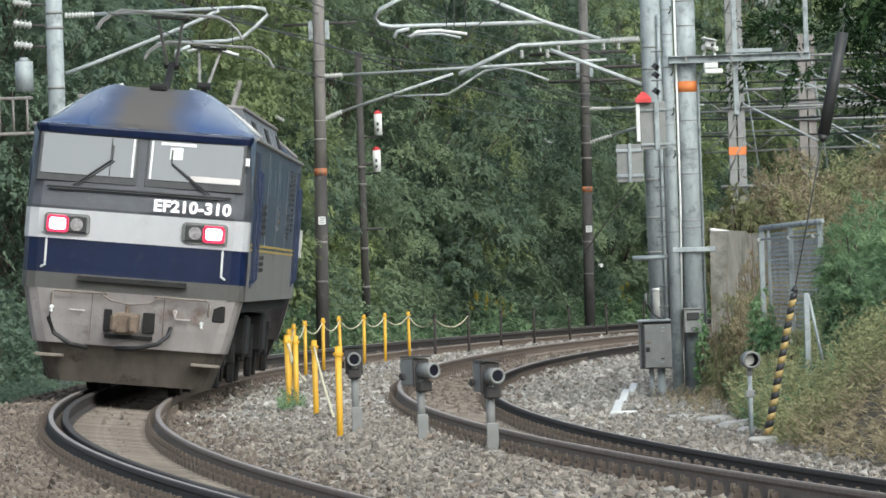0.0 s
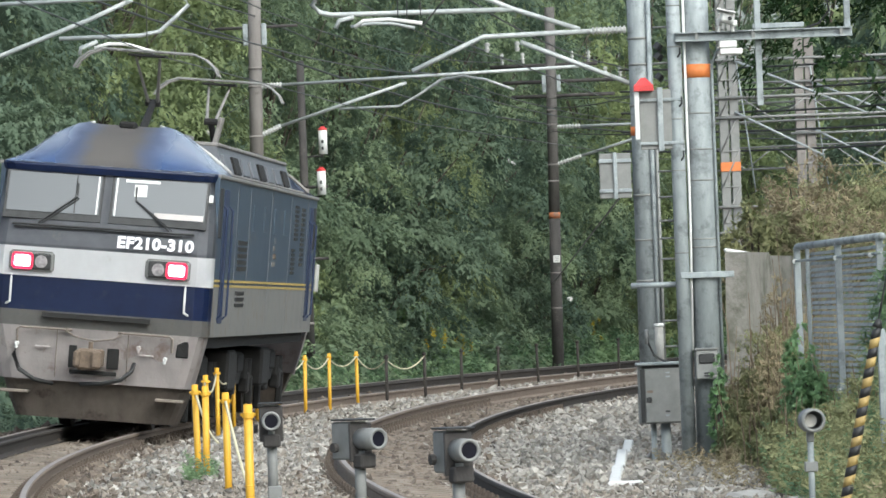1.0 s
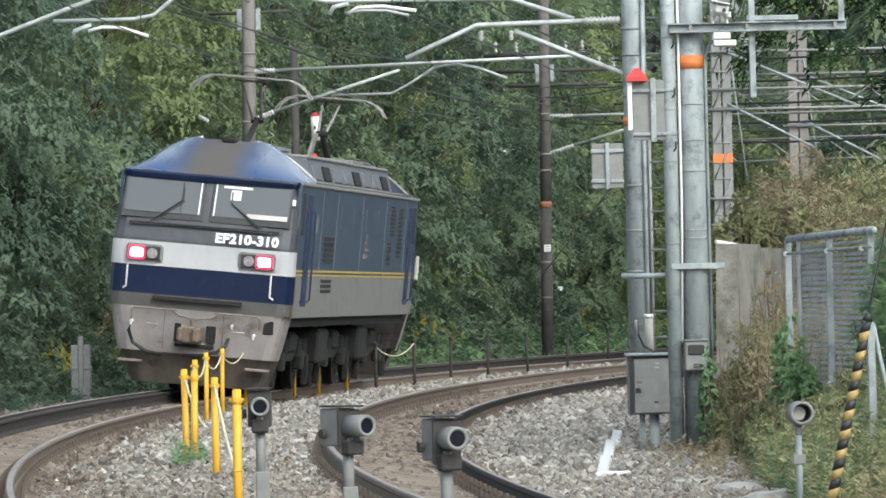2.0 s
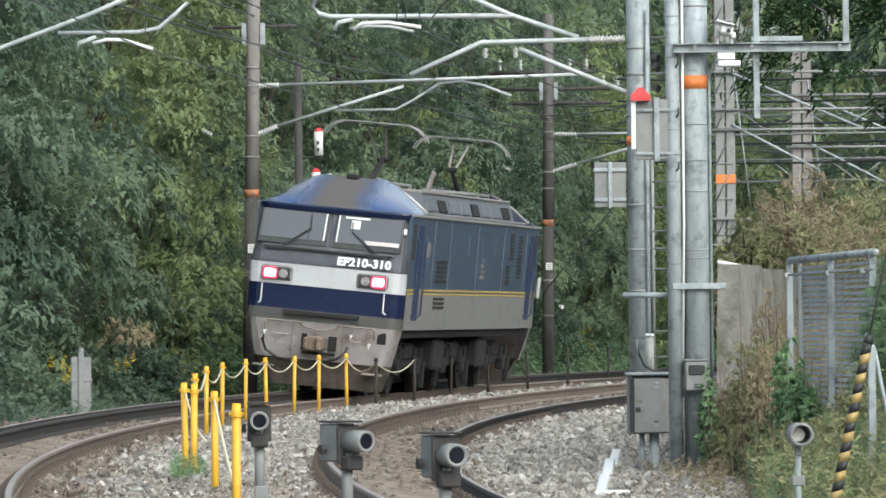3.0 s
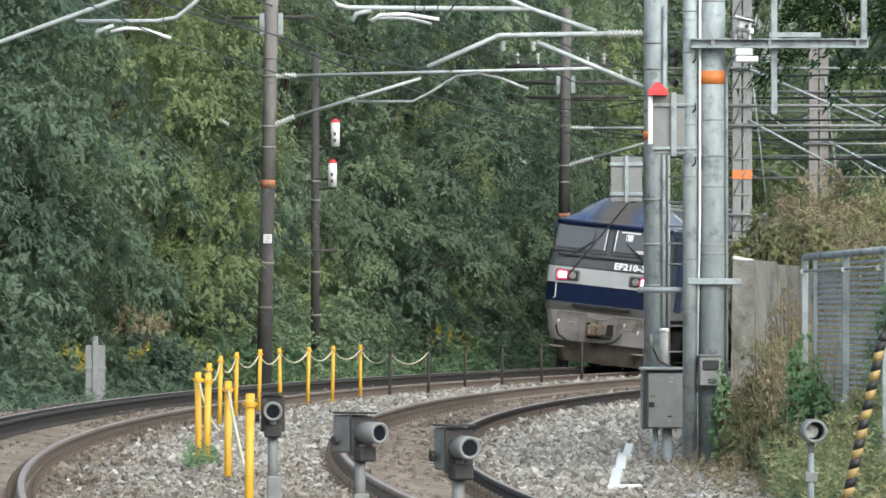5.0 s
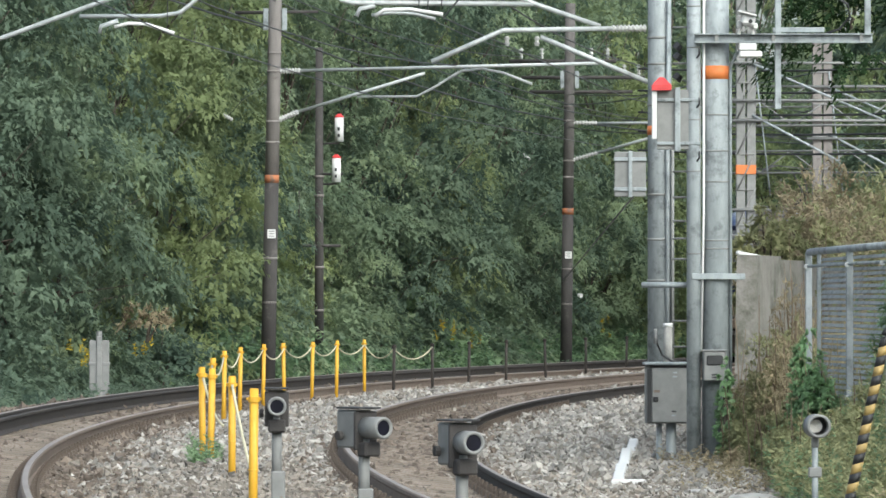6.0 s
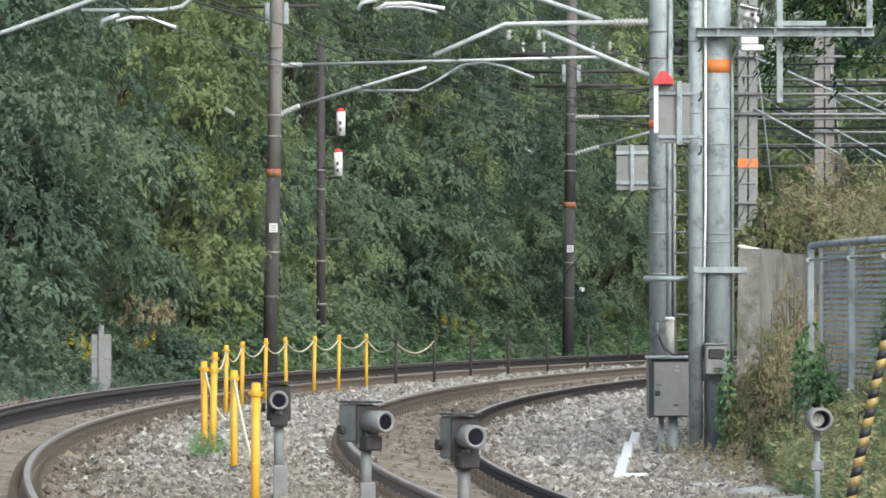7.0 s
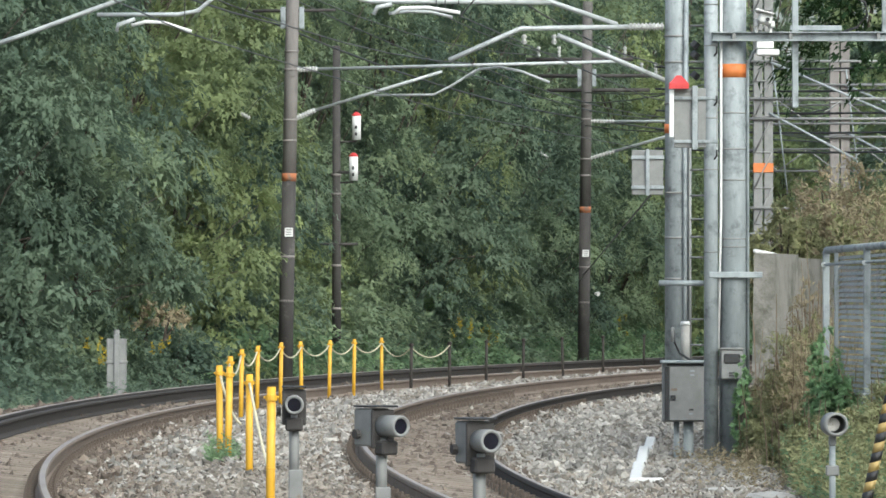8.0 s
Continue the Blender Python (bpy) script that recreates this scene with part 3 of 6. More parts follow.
        part("pane_edge_glint", face_panel(xi - 0.011, xi + 0.011, 2.72, 3.20, 0.038, 0.003, 0.0, True), M_white, f)
    part("window_card", face_panel(0.34, 0.50, 2.98, 3.13, 0.038, 0.003, 0.0, True), M_white, t)
    part("pane_rod", face_panel(-0.40, -0.388, 2.72, 3.20, 0.038, 0.003, 0.0, True), M_under, t)
    part("window_strip", face_panel(0.22, 0.66, 3.155, 3.19, 0.038, 0.003, 0.0, True), M_white, t)
    part("dashboard_edge", face_panel(0.62, 1.24, 2.72, 2.79, 0.038, 0.003, 0.0, True), M_skirt, t)
    part("marker_box", face_panel(1.265, 1.34, 2.97, 3.06, 0.05, 0.05), M_white, t)
    for sx in (-1, 1):
        bm = B()
        foot = on_face(sx * 0.83, 2.57, 0.05)
        tip = on_face(sx * 0.37, 2.93, 0.05)
        sweep(bm, [foot, tip], 0.013, 5)
        sweep(bm, [foot + Vector((0.05, 0, 0.0)), tip + Vector((0.03, 0, -0.02))], 0.009, 5)
        sweep(bm, [tip + Vector((0, -0.01, -0.22)), tip + Vector((0, 0.06, 0.17))], 0.012, 5)
        part("wiper", tidy(bm), M_black, t)
    bm = B()
    sweep(bm, [on_face(-1.15, 2.545, 0.06), on_face(0, 2.545, 0.07), on_face(1.15, 2.545, 0.06)], 0.016, 6)
    sweep(bm, [on_face(-1.12, 2.515, 0.05), on_face(1.0, 2.515, 0.05)], 0.010, 5)
    for x in (-1.1, -0.4, 0.4, 1.1):
        tube(bm, on_face(x, 2.545, 0.0), on_face(x, 2.545, 0.07), 0.012, n=5)
    part("handrail", tidy(bm), M_black, t)
    lettering("EF210-310", 0.15, M_band, "class_number", t, Matrix.Translation(on_face(0.68, 2.385, 0.07)) @ pose(0, 0, 0, 67.2, 0, 0))
    for sx in (-1, 1):
        bm = B()
        box(bm, (sx * 0.86, -0.025, 2.08), (0.57, 0.05, 0.26), 0.035)
        lamp = part("lamp_housing", bm, M_grey, t)
        bm = B()
        box(bm, (sx * 0.86, -0.045, 2.08), (0.51, 0.03, 0.21), 0.02)
        part("lamp_recess", bm, M_black, lamp)
        xl = sx * 0.975
        bm = B()
        box(bm, (xl, -0.052, 2.08), (0.27, 0.03, 0.205), 0.03)
        part("tail_lamp_rim", bm, M_tail_ring, lamp)
        bm = B()
        box(bm, (xl, -0.064, 2.08), (0.205, 0.03, 0.145), 0.025)
        part("tail_lamp", bm, M_tail, lamp, "lit red tail lamp")
        bm = B()
        tube(bm, (xl - sx * 0.235, -0.05, 2.08), (xl - sx * 0.235, -0.066, 2.08), 0.085, 0.08, 14)
        part("headlight", bm, M_lens_dark, lamp, "unlit round headlight")
        bm = B()
        sweep(bm, [(sx * 1.10, -0.02, 1.90), (sx * 1.10, -0.06, 1.87), (sx * 1.10, -0.06, 1.62), (sx * 1.10, -0.06, 1.56), (sx * 1.15, -0.02, 1.53)], 0.015, 6)
        part("grab_rail", tidy(bm), M_white, t, "white painted grab rail")
    bm = B()
    prism(bm, [(-0.08, 1.39), (0.02, 1.39), (0.02, 1.45), (-0.06, 1.45)], 0, -0.68, 0.68)
    part("step_plate", tidy(bm), M_under, t)
    bm = B()
    for sx in (-1, 1):
        sweep(bm, [(sx * 0.98, 0.0, 1.05), (sx * 0.98, -0.05, 1.22), (sx * 0.94, -0.05, 1.25), (sx * 0.35, -0.05, 1.25), (sx * 0.3, 0.0, 1.25)], 0.016, 6)
    sweep(bm, [(-0.38, -0.05, 1.25), (-0.25, -0.05, 1.17), (0.0, -0.05, 1.13), (0.25, -0.05, 1.17), (0.36, -0.05, 1.25)], 0.012, 6)
    part("uncoupling_rod", tidy(bm), M_plow, t)
    bm = B()
    box(bm, (-0.06, -0.20, 0.90), (0.24, 0.30, 0.27), 0.03)
    box(bm, (0.07, -0.33, 0.90), (0.12, 0.22, 0.23), 0.03)
    box(bm, (-0.17, -0.36, 0.90), (0.08, 0.18, 0.22), 0.03)
    box(bm, (0, 0.05, 0.92), (0.26, 0.5, 0.22), 0.02)
    tube(bm, (-0.02, -0.22, 1.02), (-0.02, -0.22, 1.12), 0.03, n=8)
    part("coupler", tidy(bm), M_brown, t, "rusty knuckle coupler")
    # near-black blocks stand in for the shade inside the pockets
    for x, z, sx, sz in ((0.24, 0.92, 0.15, 0.26), (-0.27, 0.92, 0.10, 0.28), (0.0, 0.73, 0.6, 0.05)):
        bm = B()
        box(bm, (x, 0.035, z), (sx, 0.03, sz), 0.008)
        part("coupler_pocket", bm, M_under, t)
    # dark block in place of the shaded step hole
    bm = B()
    box(bm, (1.10, 0.085, 1.10), (0.16, 0.06, 0.22), 0.015)
    part("step_recess", bm, M_under, t)
    for pts in ([(-0.98, -0.02, 1.02), (-1.0, -0.08, 0.9), (-0.92, -0.1, 0.72), (-0.72, -0.06, 0.60), (-0.5, 0.05, 0.56)],
                [(0.52, -0.02, 0.88), (0.50, -0.12, 0.78), (0.38, -0.14, 0.67), (0.12, -0.1, 0.60), (-0.15, -0.02, 0.58)]):
        bm = B()
        sweep(bm, pts, 0.028, 8)
        part("brake_hose", tidy(bm, True), M_black, t)
    for x, z in ((-0.98, 1.04), (0.90, 0.96), (0.56, 1.08)):
        bm = B()
        tube(bm, (x, 0.03, z), (x, -0.06, z), 0.03, 0.024, 10)
        tube(bm, (x, -0.04, z), (x, -0.04, z - 0.06), 0.018, n=8)
        part("air_cock", tidy(bm), M_white if x != 0.56 else M_skirt, t)
    for x, z in ((-0.66, 1.02), (0.66, 0.99)):
        bm = B()
        box(bm, (x, 0.015, z), (0.18, 0.03, 0.02), 0.004)
        part("skirt_handle", bm, M_skirt, t)
    for x in (-0.48, 0.42):
        bm = B()
        box(bm, (x, 0.028, 0.95), (0.012, 0.012, 0.6))
        part("skirt_seam", bm, M_plow, t)
    for sx in (-1, 1):
        bm = B()
        box(bm, (sx * 0.98, 0.15, 0.44), (0.36, 0.22, 0.04), 0.008)
        part("foot_step", bm, M_plow, t)
    # sides
    y0, y1 = 0.50, LEN - 0.50
    for sx in (-1, 1):
        bm = B()
        box(bm, (sx * (w - 0.03), LEN / 2, 1.60), (0.06, y1 - y0, 0.66))
        part("lower_side_panel", bm, M_lgrey, t)
        bm = B()
        box(bm, (sx * (w - 0.035), LEN / 2, 2.615), (0.06, y1 - y0, 1.36))
        part("upper_side_panel", bm, M_slate, t)
        for zs in (1.925, 1.988):
            bm = B()
            box(bm, (sx * (w - 0.025), LEN / 2, zs), (0.06, y1 - y0, 0.032))
            part("side_stripe", bm, M_line, t, "dull yellow stripe")
        bm = B()
        box(bm, (sx * (w - 0.02), LEN / 2, 3.31), (0.09, y1 - y0, 0.05), 0.012)
        part("gutter", bm, M_lgrey, t)
        for ya in (1.55, 15.7):
            bm = B()
            box(bm, (sx * (w - 0.022), ya, 2.30), (0.06, 0.62, 1.72), 0.01)
            door = part("cab_door", bm, M_navy_dull, t, "navy side door")
            for dy in (-0.40, 0.40):
                bm = B()
                sweep(bm, [(sx * w, ya + dy, 1.5), (sx * (w + 0.05), ya + dy, 1.55), (sx * (w + 0.05), ya + dy, 2.9), (sx * w, ya + dy, 2.95)], 0.016, 6)
                part("handrail", tidy(bm), M_navy_dull, door)
        for ya in (0.85, LEN - 0.85):
            bm = B()
            box(bm, (sx * (w - 0.02), ya, 2.85), (0.05, 0.42, 0.66), 0.02)
            part("cab_side_window", bm, M_black, t)
        for ya, z0, z1, n, ln in ((4.2, 2.12, 2.55, 5, 1.25), (4.2, 1.64, 1.88, 3, 1.25), (12.9, 2.62, 3.16, 8, 0.55), (12.6, 2.12, 2.52, 6, 0.55), (14.1, 2.25, 3.14, 12, 0.55)):
            bm = B()
            for k in range(n):
                z = z0 + (z1 - z0) * (k + 0.5) / n
                box(bm, (sx * (w - 0.003), ya, z), (0.03, ln, (z1 - z0) / n * 0.62), 0.0, (0, sx * 12, 0))
            part("louvre", bm, M_black, t)
        bm = B()
        box(bm, (sx * (w - 0.004), 2.55, 2.72), (0.012, 0.36, 0.26))
        part("side_plate", bm, M_lgrey, t)
        for k in range(4):
            bm = B()
            box(bm, (sx * (w - 0.005), 9.3 + 0.12 * (k % 2), 2.26 + 0.11 * k), (0.012, 0.55 - 0.1 * k, 0.07))
            part("side_lettering", bm, (M_lgrey, M_brown, M_lgrey, M_dgrey)[k], t)
        for ya in (5.9, 7.6, 9.3, 11.0):
            bm = B()
            box(bm, (sx * (w - 0.004), ya, 2.86), (0.014, 0.5, 0.36), 0.004)
            part("hatch", bm, M_slate, t)
        for ya in (3.2, 5.1, 8.5, 11.9, 15.0):
            bm = B()
            box(bm, (sx * (w - 0.0035), ya, 2.3), (0.01, 0.02, 1.9))
            part("panel_seam", bm, M_dgrey, t)
        bm = B()
        box(bm, (sx * (w + 0.05), LEN - 0.35, 2.10), (0.06, 0.1, 0.42), 0.01)
        part("mirror_board", bm, M_insul, t)
    # roof
    bm = B()
    box(bm, (0, LEN / 2, 3.30), (2.66, LEN - 2.0, 0.06))
    part("roof_deck", bm, M_roofgrey, t)
    bm = B()
    prism(bm, [(-1.20, 3.33), (1.20, 3.33), (1.06, 3.74), (-1.06, 3.74)], 1, 3.2, 14.4)
    monitor = part("roof_monitor", tidy(bm), M_dgrey, t)
    for k in range(6):
        bm = B()
        box(bm, (0, 4.1 + 1.85 * k, 3.765), (2.18, 1.78, 0.05), 0.012)
        part("roof_cover", bm, M_roofgrey, monitor)
    for sx in (-1, 1):
        for k in range(8):
            bm = B()
            box(bm, (sx * 1.145, 3.9 + 1.35 * k, 3.53), (0.04, 0.85, 0.24), 0.01, (0, -sx * 19, 0))
            part("roof_vent", bm, M_under if k % 3 == 1 else M_dgrey, monitor)
        bm = B()
        sweep(bm, [(sx * 1.3, 1.6, 3.37), (sx * 1.3, 15.6, 3.37)], 0.02, 6)
        part("roof_pipe", bm, M_roofgrey, t)
    for k, (x, y) in enumerate(((-0.3, 2.6), (0.35, 2.5), (0.75, 2.75), (-0.4, 14.9), (0.4, 14.8))):
        bm = B()
        for j in range(3):
            tube(bm, (x, y, 3.36 + 0.08 * j), (x, y, 3.42 + 0.08 * j), 0.085, 0.05, 10)
        part("roof_insulator", tidy(bm), M_insul, t)
    bm = B()
    box(bm, (0.05, 1.7, 3.90), (0.22, 0.25, 0.10), 0.03)
    part("horn_box", bm, M_under, t)
    bm = B()
    box(bm, (0.85, 5.4, 3.93), (0.06, 0.25, 0.5), 0.01, (0, 12, 0))
    part("antenna", bm, M_roofgrey, t)
    pantograph(t, 4.2, False)
    pantograph(t, 14.0, True)
    # floor and running gear, with the shade under the body in their colour
    bm = B()
    box(bm, (0, LEN / 2, 1.20), (2.6, LEN - 1.2, 0.16))
    part("underframe", bm, M_under, t)
    bm = B()
    box(bm, (0, LEN / 2, 0.66), (0.8, LEN - 1.8, 1.0), 0.05)
    part("centre_tank", bm, M_under, t)
    wheels = []
    for yb in (3.2, 8.6, 14.0):
        for sx in (-1, 1):
            bm = B()
            prism(bm, [(yb - 1.7, 0.62), (yb - 1.1, 0.78), (yb - 0.5, 0.55), (yb + 0.5, 0.55), (yb + 1.1, 0.78), (yb + 1.7, 0.62), (yb + 1.7, 0.80), (yb + 0.6, 1.0), (yb - 0.6, 1.0), (yb - 1.7, 0.80)], 0, sx * 0.98 - 0.06, sx * 0.98 + 0.06)
            for dy in (-1.15, 1.15):
                box(bm, (sx * 1.05, yb + dy, 0.56), (0.16, 0.34, 0.30), 0.03)
                tube(bm, (sx * 1.04, yb + dy + 0.3, 0.62), (sx * 1.04, yb + dy + 0.3, 0.9), 0.09, n=10)
                tube(bm, (sx * 1.04, yb + dy - 0.3, 0.62), (sx * 1.04, yb + dy - 0.3, 0.9), 0.09, n=10)
            box(bm, (sx * 1.0, yb, 0.85), (0.2, 0.9, 0.28), 0.03)
            box(bm, (sx * 1.06, yb - 1.95, 0.40), (0.10, 0.14, 0.5), 0.02)
            box(bm, (sx * 1.06, yb + 1.95, 0.40), (0.10, 0.14, 0.5), 0.02)
            part("bogie_frame", tidy(bm), M_under, t)
        for dy in (-1.15, 1.15):
            wh = part("wheelset", wheelset(), M_wheel, t)
            wh.location = (0, yb + dy, 0.56)
            wheels.append(wh)
    for yb, ln in ((5.9, 1.2), (11.3, 1.2)):
        for sx in (-1, 1):
            bm = B()
            box(bm, (sx * 0.98, yb, 0.78), (0.5, ln, 0.55), 0.04)
            part("equipment_box", bm, M_under, t)
    return t, wheels


loco, wheelsets = build_loco()
SPEED = 0.0511


def loco_pose(t):
    a = -0.0234 + SPEED * t
    p0, p1 = on(LEFT, a), on(LEFT, a + 17.2 / LEFT[2])
    d = p1 - p0
    yaw = math.degrees(math.atan2(d.x, d.y))
    return Matrix.Translation(p0) @ pose(0, 0, 0, 0, 0, -yaw) @ pose(0, 0, 0, 0, math.degrees(CANT), 0)

# ---- poles, brackets and wires ----
def shaft(parent, name, z0, z1, r0, r1, m, x0=0.0, x1=0.0, n=18):
    bm = B()
    tube(bm, (x0, 0, z0), (x1, 0, z1), r0, r1, n)
    return part(name, tidy(bm, True), m, parent)


def ring(parent, z, r, h, m, name="band", x=0.0, label=""):
    bm = B()
    tube(bm, (x, 0, z - h / 2), (x, 0, z + h / 2), r, n=18)
    return part(name, tidy(bm, True), m, parent, label)


def rod(name, pts, r, m, parent, n=8, label=""):
    bm = B()
    sweep(bm, pts, r, n)
    return part(name, tidy(bm, True), m, parent, label)


def insulator(parent, a, b, r=0.045, sheds=6, name="insulator"):
    a, b = Vector(a), Vector(b)
    bm = B()
    tube(bm, a, b, r * 0.55, n=8)
    for i in range(sheds):
        p = a.lerp(b, (i + 0.5) / sheds)
        d = (b - a).normalized() * 0.012
        tube(bm, p - d, p + d, r, r * 0.8, 10)
    return part(name, tidy(bm), M_insul, parent)


def concrete_pole(x, y, lean, label, drop=0.0, upper=None):
    t = thing("concrete_pole", pose(x, y, -0.45), label, "pole", "old poles behind the outer track")
    def lx(z):
        return lean * (z + 0.45) / 8
    # the lower shaft is darker than the upper one
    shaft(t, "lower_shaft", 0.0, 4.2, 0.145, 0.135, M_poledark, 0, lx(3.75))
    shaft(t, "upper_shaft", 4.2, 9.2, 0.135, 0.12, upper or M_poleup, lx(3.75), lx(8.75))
    ring(t, 4.28 - drop, 0.142, 0.15, M_orange_old, "orange_band", lx(3.84), "weathered orange marker band")
    for z in (1.9, 2.75, 4.98, 5.38, 6.35, 6.7):
        ring(t, z, 0.141, 0.045, M_poleup, "clamp", lx(z - 0.45))
    bm = B()
    box(bm, (lx(2.77) + 0.02, -0.15, 3.22 - drop), (0.16, 0.02, 0.17), 0.004)
    tag = part("tag", bm, M_white, t, "small white tag plate")
    bm = B()
    for i in range(3):
        box(bm, (lx(2.77) + 0.02, -0.162, 3.265 - drop - 0.045 * i), (0.1, 0.004, 0.018))
    part("tag_writing", bm, M_grey, tag)
    for s in (-1, 1):
        bm = B()
        box(bm, (lx(6.9) + s * 0.18, 0, 7.35), (0.10, 0.12, 0.42), 0.01)
        part("mounting_plate", bm, M_galv, t)
    return t


pole_a = concrete_pole(-3.38, 115, 0.16, "dark concrete pole with an orange band behind the outer track")
pole_b = concrete_pole(2.98, 145, 0.10, "dark concrete pole with brackets and wires, against the trees", 0.13, M_polemid)
# bracket of the first pole
o = Vector((-3.38, 115, -0.45))
def q(x, y, z):
    return Vector((x, y, z)) - o
insulator(pole_a, q(-3.2, 115, 5.9), q(-2.74, 114.9, 5.91), 0.06, 8)
rod("bracket_tube", [q(-2.74, 114.9, 5.91), q(2.95, 113.6, 6.0)], 0.031, M_tube, pole_a)
insulator(pole_a, q(-3.2, 115, 4.95), q(-2.78, 114.9, 5.12), 0.06, 8)
rod("bracket_strut", [q(-2.78, 114.9, 5.12), q(-0.35, 114.4, 5.84)], 0.031, M_tube, pole_a)
rod("registration_arm", [q(-1.65, 114.7, 5.40), q(-0.5, 114.5, 5.40), q(-0.15, 114.4, 5.58), q(0.3, 114.3, 5.86)], 0.024, M_tube, pole_a)
rod("steady_arm", [q(0.1, 114.3, 5.72), q(0.35, 114.3, 5.88), q(0.75, 114.2, 5.92), q(1.15, 114.1, 5.84), q(1.7, 114.0, 5.62)], 0.024, M_tube, pole_a)
rod("top_arm", [q(-4.0, 115, 7.03), q(-2.4, 115, 7.05)], 0.03, M_poledark, pole_a)
# bracket of the second pole
o = Vector((2.98, 145, -0.45))
insulator(pole_b, q(3.15, 145, 5.85), q(3.75, 144.9, 5.84), 0.06, 8)
rod("bracket_tube", [q(3.75, 144.9, 5.84), q(6.2, 144.3, 5.83)], 0.035, M_tube, pole_b)
insulator(pole_b, q(3.15, 145, 4.95), q(3.75, 144.9, 5.12), 0.06, 8)
rod("bracket_strut", [q(3.75, 144.9, 5.12), q(6.0, 144.4, 5.75)], 0.035, M_tube, pole_b)
for z, x0, x1 in ((7.35, 1.6, 4.2), (6.95, 1.9, 4.9), (6.6, 2.1, 4.6)):
    rod("cross_arm", [q(x0, 145.1, z), q(x1, 144.9, z)], 0.045, M_poledark, pole_b)
for x, z in ((1.9, 7.42), (2.4, 7.42), (3.6, 7.42), (4.0, 7.42), (4.4, 7.02), (4.75, 7.02)):
    insulator(pole_b, q(x, 145, z - 0.02), q(x, 145, z + 0.25), 0.06, 3)
bm = B()
tube(bm, (0.30, -0.2, 2.12), (0.37, -0.26, 2.10), 0.04, 0.055, 12)
part("pole_lamp", tidy(bm), M_white, pole_b, "small white lamp head")

# slim pole with two white markers
slim = thing("marker_pole", pose(-2.59, 125, -0.4), "slim dark pole carrying two white markers with red caps", "pole")
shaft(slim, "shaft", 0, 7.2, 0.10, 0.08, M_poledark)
for z in (1.7, 2.6, 4.1, 4.5):
    ring(slim, z, 0.108, 0.05, M_poleup, "clamp")
for dx, z in ((0.42, 5.23), (0.36, 4.38)):
    bm = B()
    tube(bm, (dx, -0.1, z), (dx, -0.1, z + 0.50), 0.095, n=14)
    mk = part("marker", tidy(bm, True), M_white, slim, "white tubular marker with a red cap")
    bm = B()
    tube(bm, (dx, -0.1, z + 0.50), (dx, -0.1, z + 0.525), 0.10, n=14)
    tube(bm, (dx, -0.1, z + 0.525), (dx, -0.1, z + 0.58), 0.098, 0.03, 14)
    part("cap", tidy(bm), M_red, mk)
    for k in range(2):
        bm = B()
        box(bm, (dx - 0.01, -0.196, z + 0.12 + 0.14 * k), (0.05, 0.01, 0.07))
        part("marking", bm, M_black, mk)
    rod("marker_arm", [(0, 0, z - 0.05), (dx, -0.1, z - 0.03)], 0.02, M_poledark, slim)
for z, x0, x1 in ((3.05, -0.45, 0.45), (4.55, 0, 0.5)):
    rod("cross_arm", [(x0, -0.06, z), (x1, -0.06, z)], 0.03, M_poledark, slim)
rod("hanger", [(-0.42, -0.06, 3.05), (-0.42, -0.06, 4.2)], 0.015, M_poledark, slim)

# galvanised pole with the bracket over the inner track
o = Vector((2.90, 80, -0.35))
gal = thing("steel_pole", Matrix.Translation(o), "tall galvanised steel pole with a long catenary bracket", "pole")
shaft(gal, "shaft", 0, 9.5, 0.165, 0.155, M_galv)
ring(gal, 4.06, 0.168, 0.12, M_orange, "orange_band")
for z in (0.9, 2.05, 2.6, 3.2, 4.4, 4.95, 5.3):
    ring(gal, z, 0.170, 0.03, M_grey, "clamp")
rod("conduit", [(0.10, -0.17, 0.6), (0.10, -0.17, 4.0), (0.12, -0.17, 5.8)], 0.03, M_galv, gal)
rod("conduit", [(0.17, -0.12, 0.6), (0.17, -0.12, 4.0)], 0.022, M_grey, gal)
insulator(gal, q(2.72, 80, 5.08), q(2.25, 79.9, 5.07), 0.055, 9)
rod("bracket_tube", [q(2.25, 79.9, 5.07), q(0.80, 79.5, 5.03), q(-0.15, 79.3, 4.60)], 0.033, M_tube, gal)
rod("bracket_strut", [q(2.74, 80, 4.36), q(1.30, 79.7, 4.95)], 0.033, M_tube, gal)
insulator(gal, q(2.72, 80, 5.86), q(2.3, 79.9, 5.86), 0.055, 9)
rod("top_tube", [q(2.3, 79.9, 5.86), q(-0.55, 79.3, 5.93), q(-0.95, 79.2, 5.85), q(-1.35, 79.2, 5.66), q(-1.45, 79.2, 5.52), q(-1.35, 79.2, 5.42), q(-1.2, 79.2, 5.38), q(1.2, 79.7, 5.39)], 0.033, M_tube, gal)
rod("top_strut", [q(0.1, 79.4, 5.88), q(1.2, 79.7, 5.40), q(2.1, 79.9, 5.10)], 0.033, M_tube, gal)
rod("steady_arm", [q(-1.15, 79.2, 5.20), q(-1.1, 79.2, 5.30), q(-0.9, 79.2, 5.34)], 0.03, M_tube, gal)
rod("steady_arm", [q(-0.9, 79.1, 5.20), q(-0.78, 79.1, 5.28), q(-0.45, 79.1, 5.29), q(0.0, 79.1, 5.22)], 0.026, M_white, gal)
rod("steady_arm", [q(-0.95, 79.3, 5.22), q(-0.7, 79.3, 5.25), q(-0.4, 79.3, 5.24), q(-0.1, 79.3, 5.17)], 0.022, M_tube, gal)
rod("hanger", [q(2.1, 79.9, 5.86), q(2.1, 79.9, 6.6)], 0.03, M_galv, gal)
